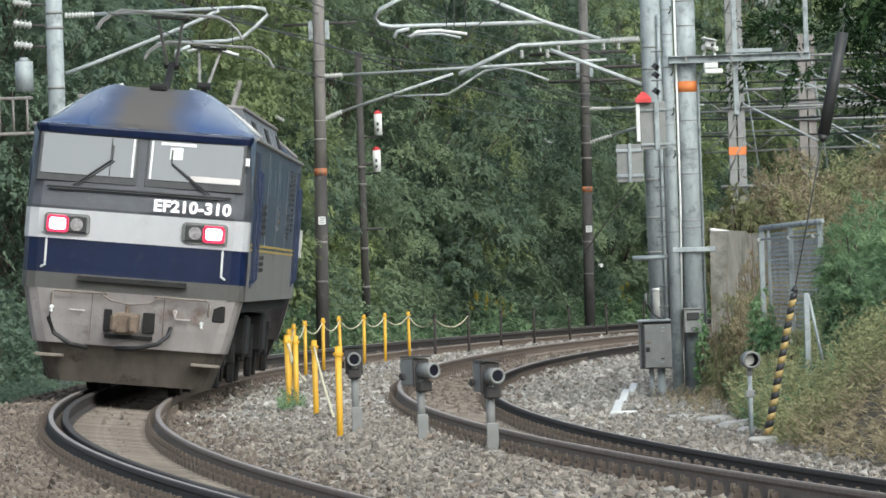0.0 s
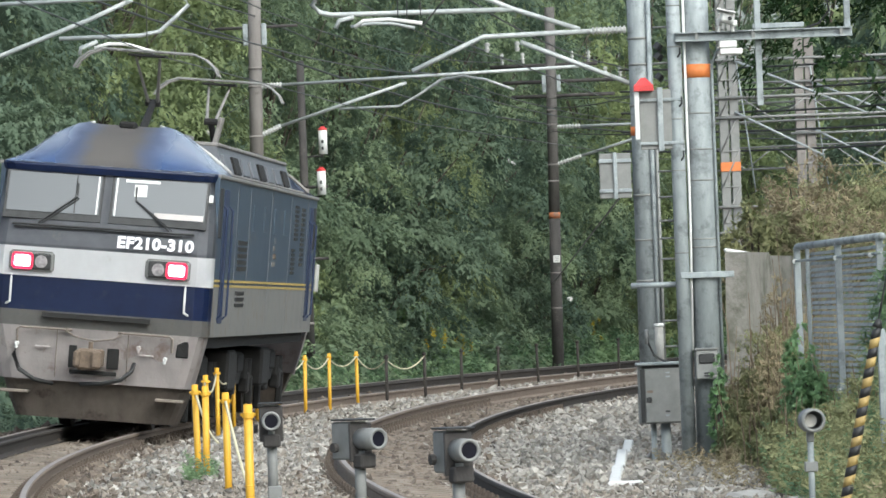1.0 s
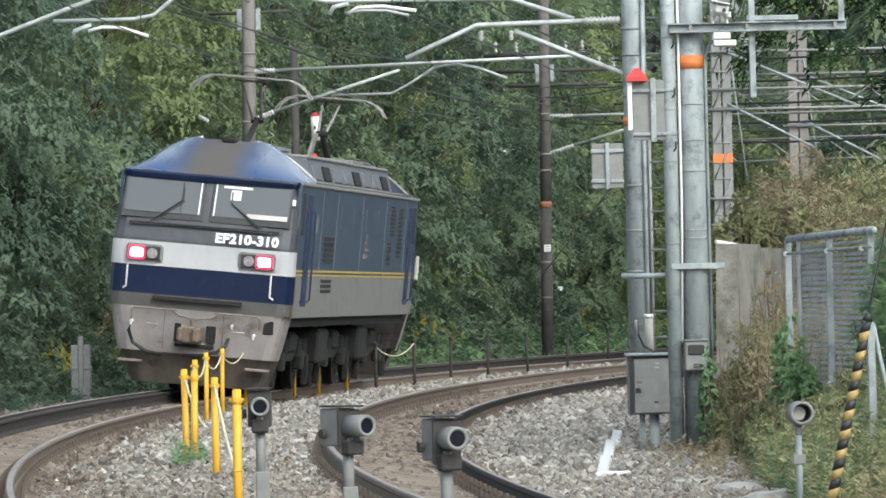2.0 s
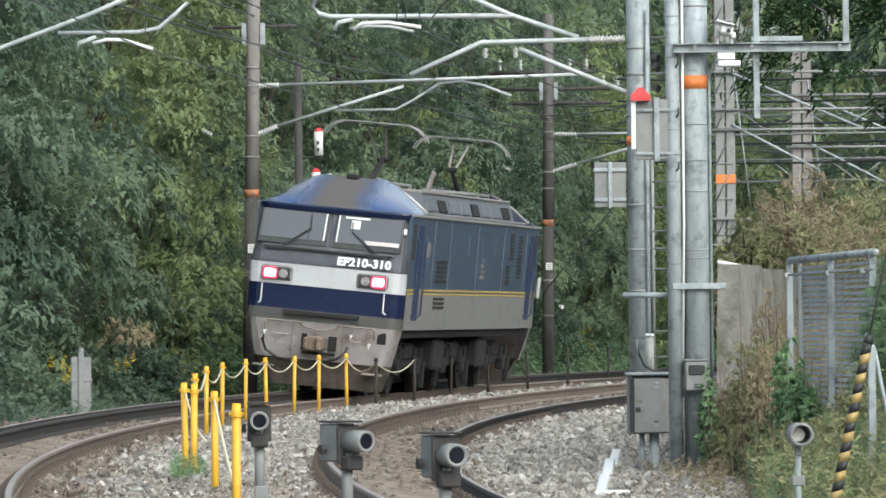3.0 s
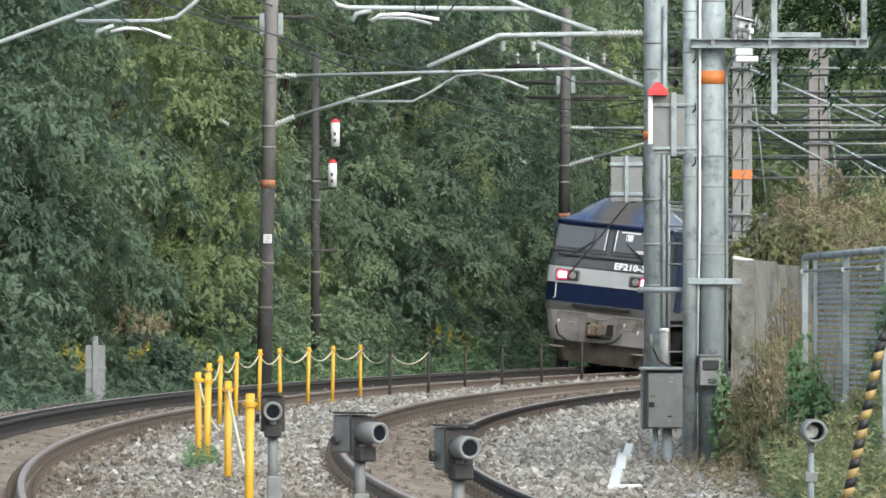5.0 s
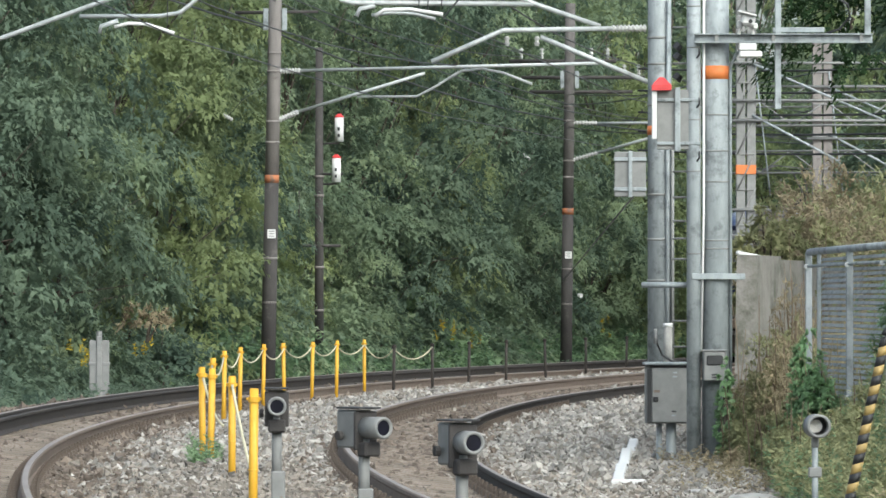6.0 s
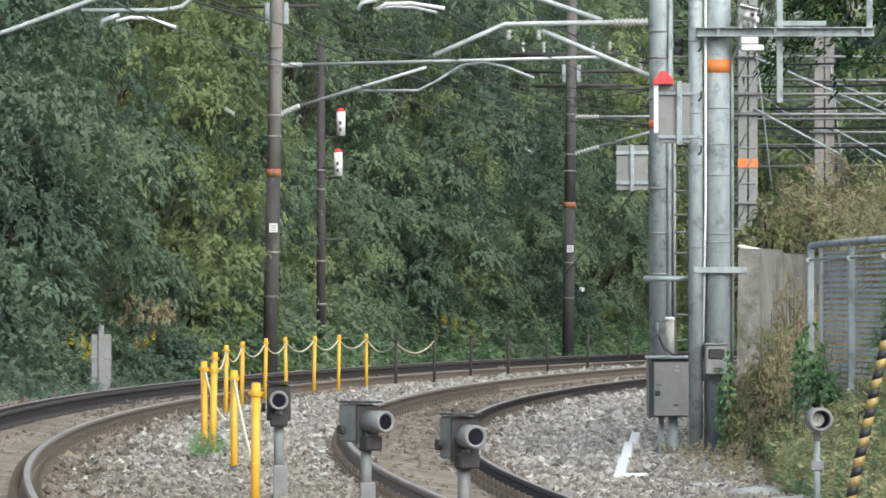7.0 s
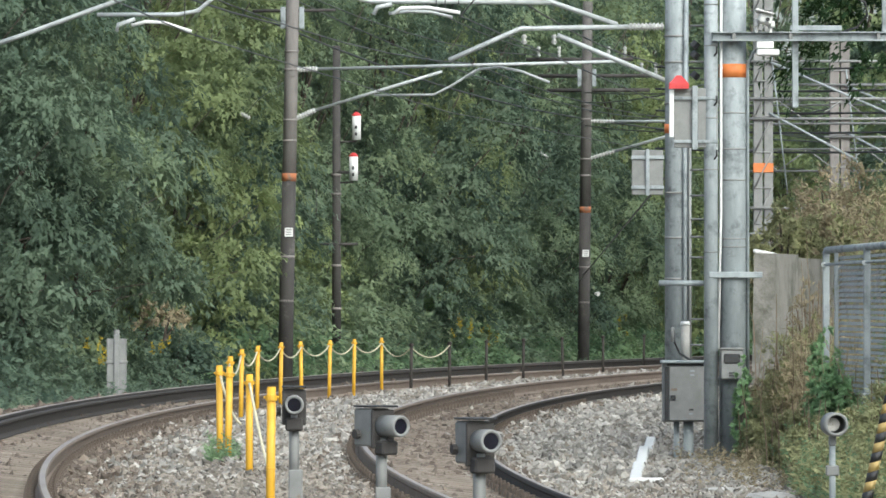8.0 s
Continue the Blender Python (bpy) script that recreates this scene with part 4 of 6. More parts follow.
for x in (0.85, 1.25):
    insulator(gal, q(x, 79.5, 4.95), q(x, 79.5, 4.82), 0.045, 2)
# board on that pole
bm = B()
box(bm, q(2.50, 79.8, 3.12), (0.42, 0.03, 0.60), 0.008)
board = part("sign_board", bm, M_grey, gal, "plain grey back of a sign board")
for dz in (-0.2, 0.2):
    bm = B()
    box(bm, q(2.50, 79.77, 3.12 + dz), (0.44, 0.03, 0.05), 0.006)
    part("batten", bm, M_galv, board)
bm = B()
box(bm, q(2.50, 79.75, 3.12), (0.05, 0.03, 0.62), 0.006)
part("batten", bm, M_galv, board)

# the pair of poles by the cabinet
o = Vector((2.645, 58, -0.35))
big = thing("steel_pole", Matrix.Translation(o), "thick galvanised steel pole with an orange band and a cross beam", "pole")
shaft(big, "shaft", 0, 6.5, 0.135, 0.132, M_galv)
ring(big, 3.96, 0.1375, 0.13, M_orange, "orange_band", 0, "bright orange marker band")
for z in (2.25, 2.33, 2.9, 3.2, 3.55, 4.7, 5.0):
    ring(big, z, 0.1372, 0.014, M_grey, "strap")
rod("white_conduit", [(-0.145, -0.10, 1.25), (-0.12, -0.12, 2.6), (-0.115, -0.12, 6.4)], 0.013, M_white, big)
rod("grey_conduit", [(0.145, -0.04, 0.9), (0.142, -0.05, 3.85), (0.145, -0.06, 4.02), (0.19, -0.07, 4.13), (0.27, -0.07, 4.19)], 0.016, M_galv, big)
for dz, h in ((0, 0.06),):
    bm = B()
    box(bm, (0.02, -0.15, 1.98), (0.52, 0.05, 0.06), 0.006)
    box(bm, (0.02, 0.15, 1.98), (0.52, 0.05, 0.06), 0.006)
    part("clamp_bar", bm, M_galv, big)
# beam with its equipment
bm = B()
box(bm, (0.65, -0.17, 4.285), (1.72, 0.05, 0.075), 0.008)
box(bm, (0.65, -0.20, 4.325), (1.72, 0.11, 0.012))
box(bm, (0.65, -0.20, 4.247), (1.72, 0.11, 0.012))
part("cross_beam", bm, M_galv, big, "galvanised channel beam")
for x, z0, z1 in ((0.60, 3.6, 5.6), (1.47, 4.28, 5.4)):
    bm = B()
    box(bm, (x, -0.12, (z0 + z1) / 2), (0.06, 0.06, z1 - z0), 0.006)
    part("beam_post", bm, M_galv, big)
bm = B()
box(bm, (0.80, -0.12, 4.37), (0.50, 0.05, 0.05), 0.006)
part("beam_rail", bm, M_galv, big)
rod("cable", [(1.05, -0.1, 4.33), (1.2, -0.1, 4.38), (1.3, -0.1, 4.5), (1.28, -0.1, 4.62), (1.15, -0.1, 4.7)], 0.012, M_black, big)
# white camera housing on bracket legs
cam_box = B()
box(cam_box, (0.30, -0.28, 4.45), (0.13, 0.26, 0.10), 0.02, (0, 14, 0))
box(cam_box, (0.29, -0.30, 4.515), (0.19, 0.32, 0.016), 0.005, (0, 14, 0))
for dx in (-0.075, 0.065):
    tube(cam_box, (0.29 + dx, -0.26, 4.32), (0.29 + dx * 0.5, -0.26, 4.46), 0.016, 0.012, 8)
box(cam_box, (0.22, -0.26, 4.42), (0.05, 0.10, 0.07), 0.01)
box(cam_box, (0.37, -0.26, 4.40), (0.05, 0.10, 0.06), 0.01)
tube(cam_box, (0.23, -0.26, 4.50), (0.23, -0.26, 4.555), 0.02, 0.012, 8)
cctv = part("floodlight", tidy(cam_box), M_white, big, "white weatherproof equipment head")
bm = B()
tube(bm, (0.32, -0.41, 4.44), (0.32, -0.43, 4.44), 0.02, n=10)
part("lens", bm, M_black, cctv)
bm = B()
box(bm, (0.30, -0.2, 4.20), (0.17, 0.16, 0.07), 0.01)
box(bm, (0.33, -0.2, 4.13), (0.22, 0.16, 0.06), 0.01)
part("junction_box", bm, M_white, big)
for x in (0.0, 0.55, 1.4):
    bm = B()
    box(bm, (x, -0.235, 4.285), (0.035, 0.02, 0.09), 0.004)
    part("bolt_plate", bm, M_grey, big)
# small meter box
bm = B()
box(bm, (-0.02, -0.20, 1.115), (0.215, 0.13, 0.29), 0.012)
box(bm, (-0.02, -0.20, 1.265), (0.235, 0.16, 0.015), 0.004)
meter = part("meter_box", tidy(bm), M_grey, big, "small grey meter box with a dark window")
bm = B()
box(bm, (-0.02, -0.268, 1.17), (0.155, 0.012, 0.095), 0.01)
part("window", bm, M_black, meter)
bm = B()
for i in range(2):
    box(bm, (-0.02, -0.2665, 1.03 - 0.025 * i), (0.06, 0.004, 0.014))
part("nameplate", bm, M_black, meter)

o = Vector((2.43, 57.9, -0.35))
thin = thing("steel_pole", Matrix.Translation(o), "slim galvanised pole clamped beside the thick pole", "pole")
shaft(thin, "shaft", 0, 6.5, 0.070, 0.068, M_galv)
for z in (2.2, 3.0, 3.5, 4.2, 4.6, 4.9):
    ring(thin, z, 0.0715, 0.012, M_grey, "strap")
for z in (3.1, 3.62, 4.1, 4.85):
    rod("step_bolt", [(0.03, -0.06, z), (0.05, -0.11, z + 0.03), (0.05, -0.11, z + 0.09)], 0.009, M_black, thin)
rod("clamp_bar", [(-0.50, 0.16, 1.90), (0.06, 0.09, 1.90)], 0.028, M_galv, thin)
for z in (1.3, 1.55, 2.15, 2.35, 2.52, 2.75, 3.0, 4.05, 4.4):
    rod("side_arm", [(-0.02, 0.06, z), (-0.20, 0.1, z)], 0.010, M_grey, thin)
# kilometre board with a red cap seen from behind
bm = B()
box(bm, (-0.15, -0.03, 3.50), (0.42, 0.03, 0.58), 0.006)
kb = part("marker_board", bm, M_grey, thin, "grey back of a marker board with a white edge and red cap")
bm = B()
box(bm, (-0.385, -0.06, 3.54), (0.045, 0.10, 0.46), 0.004)
part("white_edge", bm, M_white, kb)
bm = B()
tube(bm, (0, 0, -0.005), (0, 0, 0.045), 0.134, 0.134, 4)
tube(bm, (0, 0, 0.045), (0, 0, 0.125), 0.134, 0.03, 4)
bm.transform(pose(-0.315, -0.06, 3.785, 0, 0, 45))
part("red_cap", tidy(bm), M_red, kb)
for dz in (-0.21, 0.21):
    bm = B()
    box(bm, (-0.15, -0.055, 3.48 + dz), (0.43, 0.03, 0.03), 0.004)
    part("batten", bm, M_galv, kb)
bm = B()
box(bm, (-0.16, -0.075, 3.50), (0.055, 0.03, 0.62), 0.006)
part("batten", bm, M_galv, kb)
# dark fittings behind
for z in (3.62, 3.75, 3.9, 4.1, 4.2):
    bm = B()
    tube(bm, (-0.16, 0.35, z), (-0.12, 0.35, z + 0.05), 0.05, 0.04, 8)
    part("line_clamp", bm, M_wire, thin)

# far poles on the inner side of the curve
for x, y, r, zt, lab in ((5.27, 104, 0.17, 9, "grey steel pole with an orange band beyond the wall"), (7.3, 115, 0.19, 6.75, "weathered pole among the far catenary beams")):
    o = Vector((x, y, -0.3))
    p = thing("catenary_pole", Matrix.Translation(o), lab, "pole")
    for s in (-1, 1):
        bm = B()
        box(bm, (s * r * 0.54, 0, zt / 2), (r * 0.92, 0.2, zt), 0.01)
        part("chord", bm, M_poleup if x > 6 else M_grey, p)
    k = 0.6
    while k < zt:
        bm = B()
        box(bm, (0, 0, k), (r * 2.1, 0.24, 0.03), 0.006)
        part("batten", bm, M_grey, p)
        k += 0.62
    k = 0.6
    while x < 6 and k < zt - 0.6:
        rod("lacing", [(-r * 0.9, -0.125, k), (r * 0.9, -0.125, k + 0.62)], 0.013, M_grey, p, 5)
        k += 0.62
    if x < 6:
        bm = B()
        box(bm, (0, -0.02, 4.05), (r * 2.06, 0.2, 0.16), 0.004)
        part("orange_band", bm, M_orange, p)
    for z, a, b in ((4.9, -0.3, 2.6), (5.25, -0.5, 3.4), (3.35, -0.35, 0.75), (2.9, -0.4, 0.6), (5.9, -0.6, 4.0)):
        rod("cross_arm", [(a, -0.15, z), (b, -0.15, z)], 0.024, M_grey, p)
    rod("strut", [(0.1, -0.15, 5.9), (2.4, -0.15, 4.9)], 0.022, M_galv, p)
    rod("strut", [(0.1, -0.15, 5.0), (1.6, -0.15, 4.2)], 0.022, M_galv, p)
    rod("stay", [(0.12, -0.12, 6.2), (0.42, -0.12, 3.6)], 0.014, M_galv, p)

# far lattice beams over the inner line
def lattice_beam(m, label):
    beam = thing("lattice_beam", m, label, "beam", "far lattice beams")
    for z in (0, 0.45):
        rod("chord", [(-3.2, 0, z), (6.5, -2.0, z)], 0.022, M_grey, beam)
    for k in range(16):
        a0 = Vector((-3.2, 0, 0)).lerp(Vector((6.5, -2.0, 0)), k / 16)
        a1 = Vector((-3.2, 0, 0)).lerp(Vector((6.5, -2.0, 0)), (k + 1) / 16)
        rod("lacing", [a0 + Vector((0, 0, 0.45 * (k % 2))), a1 + Vector((0, 0, 0.45 * ((k + 1) % 2)))], 0.014, M_grey, beam)


lattice_beam(pose(7.3, 112, 4.75), "far galvanised lattice beam across the inner line")
lattice_beam(pose(8.6, 124, 4.15, 0, 0, -6), "distant galvanised lattice beam behind the weathered pole")
lattice_beam(pose(9.3, 131, 5.75, 0, 0, 3), "high galvanised lattice beam far beyond the wall")
# pole on the outer side of the curve
o = Vector((-6.88, 85, -0.4))
outp = thing("steel_pole", Matrix.Translation(o), "galvanised steel pole with a catenary bracket outside the curve", "pole")
shaft(outp, "shaft", 0, 9.2, 0.145, 0.14, M_galv)
for z in (5.2, 6.2, 6.45):
    ring(outp, z, 0.15, 0.05, M_grey, "clamp")
insulator(outp, q(-6.7, 85, 6.0), q(-6.2, 84.95, 6.0), 0.055, 9)
rod("bracket_tube", [q(-6.2, 84.95, 6.0), q(-3.6, 84.6, 6.02), q(-3.35, 84.6, 5.98), q(-3.3, 84.6, 5.88), q(-3.5, 84.6, 5.70), q(-3.72, 84.6, 5.52), q(-4.0, 84.6, 5.47), q(-5.15, 84.7, 5.47)], 0.03, M_tube, outp)
rod("bracket_strut", [q(-6.72, 85, 5.03), q(-6.2, 84.95, 5.2), q(-4.7, 84.7, 5.73), q(-4.1, 84.6, 5.98)], 0.033, M_tube, outp)
rod("steady_arm", [q(-4.86, 84.5, 5.22), q(-4.84, 84.5, 5.32), q(-4.6, 84.5, 5.40)], 0.03, M_tube, outp)
rod("steady_arm", [q(-4.65, 84.5, 5.31), q(-4.45, 84.5, 5.36), q(-4.2, 84.5, 5.35), q(-3.8, 84.5, 5.22)], 0.026, M_white, outp)
bm = B()
tube(bm, q(-7.4, 84.9, 4.75), q(-7.4, 84.9, 5.25), 0.15, n=16)
tube(bm, q(-7.4, 84.9, 5.25), q(-7.4, 84.9, 5.32), 0.11, 0.06, 16)
part("transformer", tidy(bm, True), M_galv, outp, "grey can-shaped pole transformer")
for z in (5.5, 5.85, 6.2):
    insulator(outp, q(-7.25, 84.9, z), q(-7.55, 84.9, z + 0.05), 0.08, 4)
    rod("insulator_arm", [q(-6.9, 85, z - 0.02), q(-7.25, 84.9, z)], 0.02, M_poledark, outp)

# ---- wires ----
def wire(pts, r=0.011, sag=0.12, label="thin dark overhead wire", n=6):
    bm = B()
    all_pts = []
    for a, b in zip(pts, pts[1:]):
        a, b = Vector(a), Vector(b)
        for i in range(n):
            u = i / n
            p = a.lerp(b, u)
            p.z -= sag * 4 * u * (1 - u)
            all_pts.append(p)
    all_pts.append(Vector(pts[-1]))
    sweep(bm, all_pts, r, 5)
    return tagged(part("overhead_wire", bm, M_wire), label, "wire", "overhead wires")


wire([(-4.4, 62, 6.6), (-4.15, 84.6, 5.98), (0.25, 114.2, 5.98), (5.9, 144.4, 5.85), (15, 178, 6.2)], 0.012, 0.25, "thin dark messenger wire above the outer track")
wire([(-4.6, 62, 4.95), (-3.85, 84.5, 5.2), (-0.2, 114.2, 5.05), (5.3, 144.4, 5.0), (14, 178, 5.0)], 0.010, 0.0, "thin contact wire above the outer track")
wire([(1.3, 40, 5.9), (0.1, 79.4, 5.93), (3.3, 104, 5.6), (11, 145, 5.8)], 0.012, 0.2, "thin dark messenger wire above the inner track")
wire([(1.5, 40, 5.0), (0.0, 79.2, 5.18), (3.2, 104, 5.0), (11, 145, 5.0)], 0.010, 0.0, "thin contact wire above the inner track")
wire([(-7.3, 84.9, 7.3), (-3.55, 115, 6.78), (2.75, 145, 5.95), (14, 180, 6.3)], 0.020, 0.22, "thick dark feeder cable tied to the poles")
wire([(-6.9, 85, 7.9), (-3.2, 115, 7.25), (3.2, 145, 6.1), (14, 180, 6.4)], 0.014, 0.2)
wire([(-6.0, 85, 8.4), (-2.9, 115, 7.3), (1.9, 145, 7.45)], 0.012, 0.25)
wire([(-5.0, 85, 8.8), (-1.6, 115, 7.7), (2.4, 145, 7.45)], 0.012, 0.25)
wire([(3.0, 145, 6.3), (5.4, 104, 5.6)], 0.014, 0.2)
wire([(3.0, 145, 6.55), (7.3, 115, 5.9)], 0.014, 0.2)
wire([(3.0, 145, 5.75), (7.3, 115, 5.2)], 0.014, 0.3)
wire([(2.9, 145, 2.0), (2.9, 80, 3.25)], 0.014, 0.0, "pale stay wire running down to the ground")
for x, y, z0, z1 in ((-0.32, 79.2, 5.30, 6.6), (-0.20, 79.0, 5.28, 6.6), (-0.02, 78.6, 5.30, 6.6), (0.12, 78.2, 5.9, 6.6), (-3.9, 84.5, 5.35, 6.4)):
    wire([(x, y, z0), (x + 0.02, y, z1)], 0.008, 0.0, "thin dropper hanging from the messenger wire")
for dz in (3.9, 4.25, 4.6, 5.0, 5.4):
    wire([(3.6, 110, dz + 0.35), (9.5, 104, dz + 0.2), (14, 100, dz)], 0.02, 0.08)
for x, y, z in ((-4.15, 115, 5.02), (1.98, 142, 4.95)):
    t = thing("wire_insulator", pose(x, y, z), "small white insulator on a thin stay wire", "insulator")
    insulator(t, (-0.09, 0, 0.06), (0.10, 0, -0.06), 0.05, 4, "body")
    rod("tie_wire", [(0.0, 0, 0.0), (0.3, 0.1, 0.35), (1.0, 2, 0.9)], 0.006, M_wire, t)

# ---- things beside the tracks ----
def yellow_post(h=0.93, r=0.030):
    t = thing("yellow_post", Matrix(), "yellow painted steel post standing in the ballast", "post", "yellow posts between the tracks")
    bm = B()
    tube(bm, (0, 0, -0.2), (0, 0, h), r, n=12)
    tube(bm, (0, 0, h * 0.42), (0, 0, h * 0.43), r * 1.12, n=12)
    part("tube", tidy(bm, True), M_yellow, t)
    bm = B()
    tube(bm, (0, 0, h - 0.085), (0, 0, h - 0.05), r * 1.3, n=12)
    tube(bm, (-0.05, 0, h - 0.065), (0.05, 0, h - 0.065), 0.010, n=6)
    part("collar", tidy(bm), M_yellow, t)
    bm = B()
    tube(bm, (0, 0, h), (0, 0, h + 0.006), r * 0.97, r * 0.8, 12)
    part("cap", tidy(bm, True), M_yellow, t)
    return t


M_rope = material("dirty_white_rope", (0.42, 0.38, 0.25), (0.58, 0.54, 0.38), 0.9, scale=30)
tops = []
src = yellow_post()
spots = [(-1.26, 39.6, 0.93), (-1.73, 49, 0.95), (-2.19, 54.5, 0.93), (-2.07, 53.2, 0.93), (-2.51, 65, 0.93), (-2.79, 76, 0.93), (-2.84, 83.5, 0.93), (-2.74, 91, 0.93), (-2.51, 94.5, 0.93), (-2.15, 98, 0.93), (-1.81, 101.5, 0.93), (-1.38, 105, 0.93)]
for i, (x, y, h) in enumerate(spots):
    m = pose(x, y, 0.78 - h, random.uniform(-1.2, 1.2), random.uniform(-1.2, 1.2), random.uniform(-20, 20))
    ob = src if i == 0 else copy_thing(src, m)
    ob.matrix_world = m
    tops.append(Vector((x, y, 0.70)))
dark_posts = [(-0.85, 103), (-0.19, 108), (0.49, 114), (1.26, 119.5), (2.15, 125), (3.13, 131), (4.2, 137)]
first = None
for x, y in dark_posts:
    m = pose(x, y, -0.15, 0, random.uniform(-1.5, 1.5), 0)
    if first is None:
        first = thing("dark_post", m, "thin dark steel post beside the outer track", "post", "thin dark posts")
        bm = B()
        tube(bm, (0, 0, -0.2), (0, 0, 0.86), 0.028, n=8)
        part("tube", tidy(bm, True), M_rail_dark, first)
        bm = B()
        tube(bm, (0, 0, 0.80), (0, 0, 0.84), 0.042, n=8)
        part("collar", tidy(bm), M_rail_dark, first)
    else:
        copy_thing(first, m).matrix_world = m


def rope(a, b, sag, r=0.012):
    bm = B()
    pts = []
    for i in range(13):
        u = i / 12
        p = a.lerp(b, u)
        p.z -= sag * 4 * u * (1 - u)
        pts.append(p)
    sweep(bm, pts, r, 6)
    return tagged(part("rope", tidy(bm, True), M_rope), "dirty white rope sagging between the posts", "rope", "ropes between the posts")


for i in range(4, 11):
    rope(tops[i], tops[i + 1], 0.16)
rope(tops[3], tops[4], 0.30)
rope(tops[11], Vector((-0.85, 103, 0.64)), 0.2)
rope(Vector((-0.85, 103, 0.64)), Vector((-0.19, 108, 0.64)), 0.2)
rope(tops[1], Vector((-1.5, 47.2, -0.02)), 0.04)
rope(tops[2], Vector((-1.95, 53.0, 0.28)), 0.08)


M_lens = material("dark_sensor_glass", (0.003, 0.003, 0.006), (0.008, 0.008, 0.014), 0.5, scale=8)
for node in M_lens.node_tree.nodes:
    if node.type == "BSDF_PRINCIPLED":
        node.inputs["Specular IOR Level"].default_value = 0.12


def tube_signal(x, y, z, ring_r, turn, tube_len, label, pale=False):
    """A tubular line-of-sight sensor on a post: case behind, tube to the front."""
    g = -0.12
    t = thing("track_sensor", pose(x, y, g), label, "sensor", "tubular sensors on posts")
    h = z - g
    bm = B()
    box(bm, (0.01, 0, 0.10), (0.095, 0.095, 0.44), 0.008)
    part("base_post", bm, M_grey, t)
    bm = B()
    tube(bm, (0, 0, 0.2), (0, 0, h - 0.07), 0.035, n=12)
    part("post", tidy(bm, True), M_grey, t)
    head = pose(0, 0, h, 0, 0, turn)
    bm = B()
    box(bm, (0, 0.10, -0.01), (0.145, 0.20, 0.235), 0.012)
    bm.transform(head)
    case = part("case", tidy(bm), M_grey, t)
    bm = B()
    box(bm, (0, -0.012, -0.02), (0.165, 0.024, 0.24), 0.006)
    box(bm, (0, -0.05, -0.135), (0.12, 0.10, 0.09), 0.012)
    tube(bm, (-0.12, 0.12, -0.05), (-0.09, 0.12, -0.05), 0.03, n=8)
    bm.transform(head)
    part("bracket", tidy(bm), M_poledark, case)
    bm = B()
    n = 22
    rings_ = []
    for yy, rr in ((0.0, ring_r), (-tube_len, ring_r), (-tube_len - 0.006, ring_r - 0.008), (-tube_len, ring_r * 0.70), (-tube_len * 0.35, ring_r * 0.68)):
        rings_.append([bm.verts.new((rr * math.cos(k * math.tau / n), yy, rr * math.sin(k * math.tau / n))) for k in range(n)])
    for a, b in zip(rings_, rings_[1:]):
        for k in range(n):
            bm.faces.new((a[k], a[(k + 1) % n], b[(k + 1) % n], b[k]))
    bm.faces.new(rings_[0])
    bm.transform(head)
    part("hood", tidy(bm, True), M_grey, t)
    bm = B()
    tube(bm, (0, -tube_len * 0.80, 0), (0, -tube_len * 0.97, 0), ring_r * 0.72, n=n)
    bm.transform(head)
    part("lens", bm, M_concrete if pale else M_lens, t)
    bm = B()
    box(bm, (0, 0.06, 0.121), (0.17, 0.25, 0.012), 0.004)
    bm.transform(head)
    part("rain_plate", bm, M_black, t)
    return t


tube_signal(-1.14, 41, 0.646, 0.066, 2, 0.16, "grey tubular sensor on a post, facing along the track")
tube_signal(-0.488, 37, 0.578, 0.068, 36, 0.21, "grey tubular sensor on a post, turned towards the inner track")
tube_signal(0.105, 33, 0.575, 0.065, 20, 0.19, "grey tubular sensor on a post beside the inner track")
far_signal = thing("track_sensor", pose(2.49, 40, -0.15), "round grey sensor hood on a slim post by the weeds", "sensor", "tubular sensors on posts")
bm = B()
tube(bm, (0, 0, -0.1), (0, 0, 0.60), 0.022, n=10)
part("post", tidy(bm, True), M_galv, far_signal)
bm = B()
n = 24
rr_ = [(0.05, 0.080), (-0.12, 0.080), (-0.125, 0.066), (-0.12, 0.060), (-0.02, 0.058)]
rings_ = [[bm.verts.new((r * math.cos(k * math.tau / n) + (0.02 if yy < 0 else 0), yy, 0.68 + r * math.sin(k * math.tau / n))) for k in range(n)] for yy, r in rr_]
for a, b in zip(rings_, rings_[1:]):
    for k in range(n):
        bm.faces.new((a[k], a[(k + 1) % n], b[(k + 1) % n], b[k]))
bm.faces.new(rings_[0])
part("hood", tidy(bm, True), M_grey, far_signal)
bm = B()
tube(bm, (0.0, -0.03, 0.68), (0.0, -0.05, 0.68), 0.045, n=n)
part("lens", bm, M_concrete, far_signal)
for z_, w_ in ((0.57, 0.05), (0.37, 0.09)):
    bm = B()
    box(bm, (0, 0, z_), (w_, 0.055, 0.07), 0.008)
    part("clamp", bm, M_grey, far_signal)

# cabinet on two pipes
cab = thing("signal_cabinet", pose(2.24, 59.3, -0.3), "grey steel cabinet on pipe legs with its door ajar", "cabinet")
bm = B()
box(bm, (0, 0.16, 0.77), (0.46, 0.30, 0.58), 0.006)
part("case", bm, M_grey, cab)
bm = B()
box(bm, (0, 0.14, 1.075), (0.50, 0.40, 0.03), 0.008)
part("lid", bm, M_galv, cab)
bm = B()
box(bm, (0.03, -0.015, 0.76), (0.40, 0.022, 0.54), 0.008)
door = part("door", bm, M_grey, cab)
# black strips stand in for the shaded opening round the door
bm = B()
box(bm, (-0.193, -0.008, 0.76), (0.042, 0.036, 0.53))
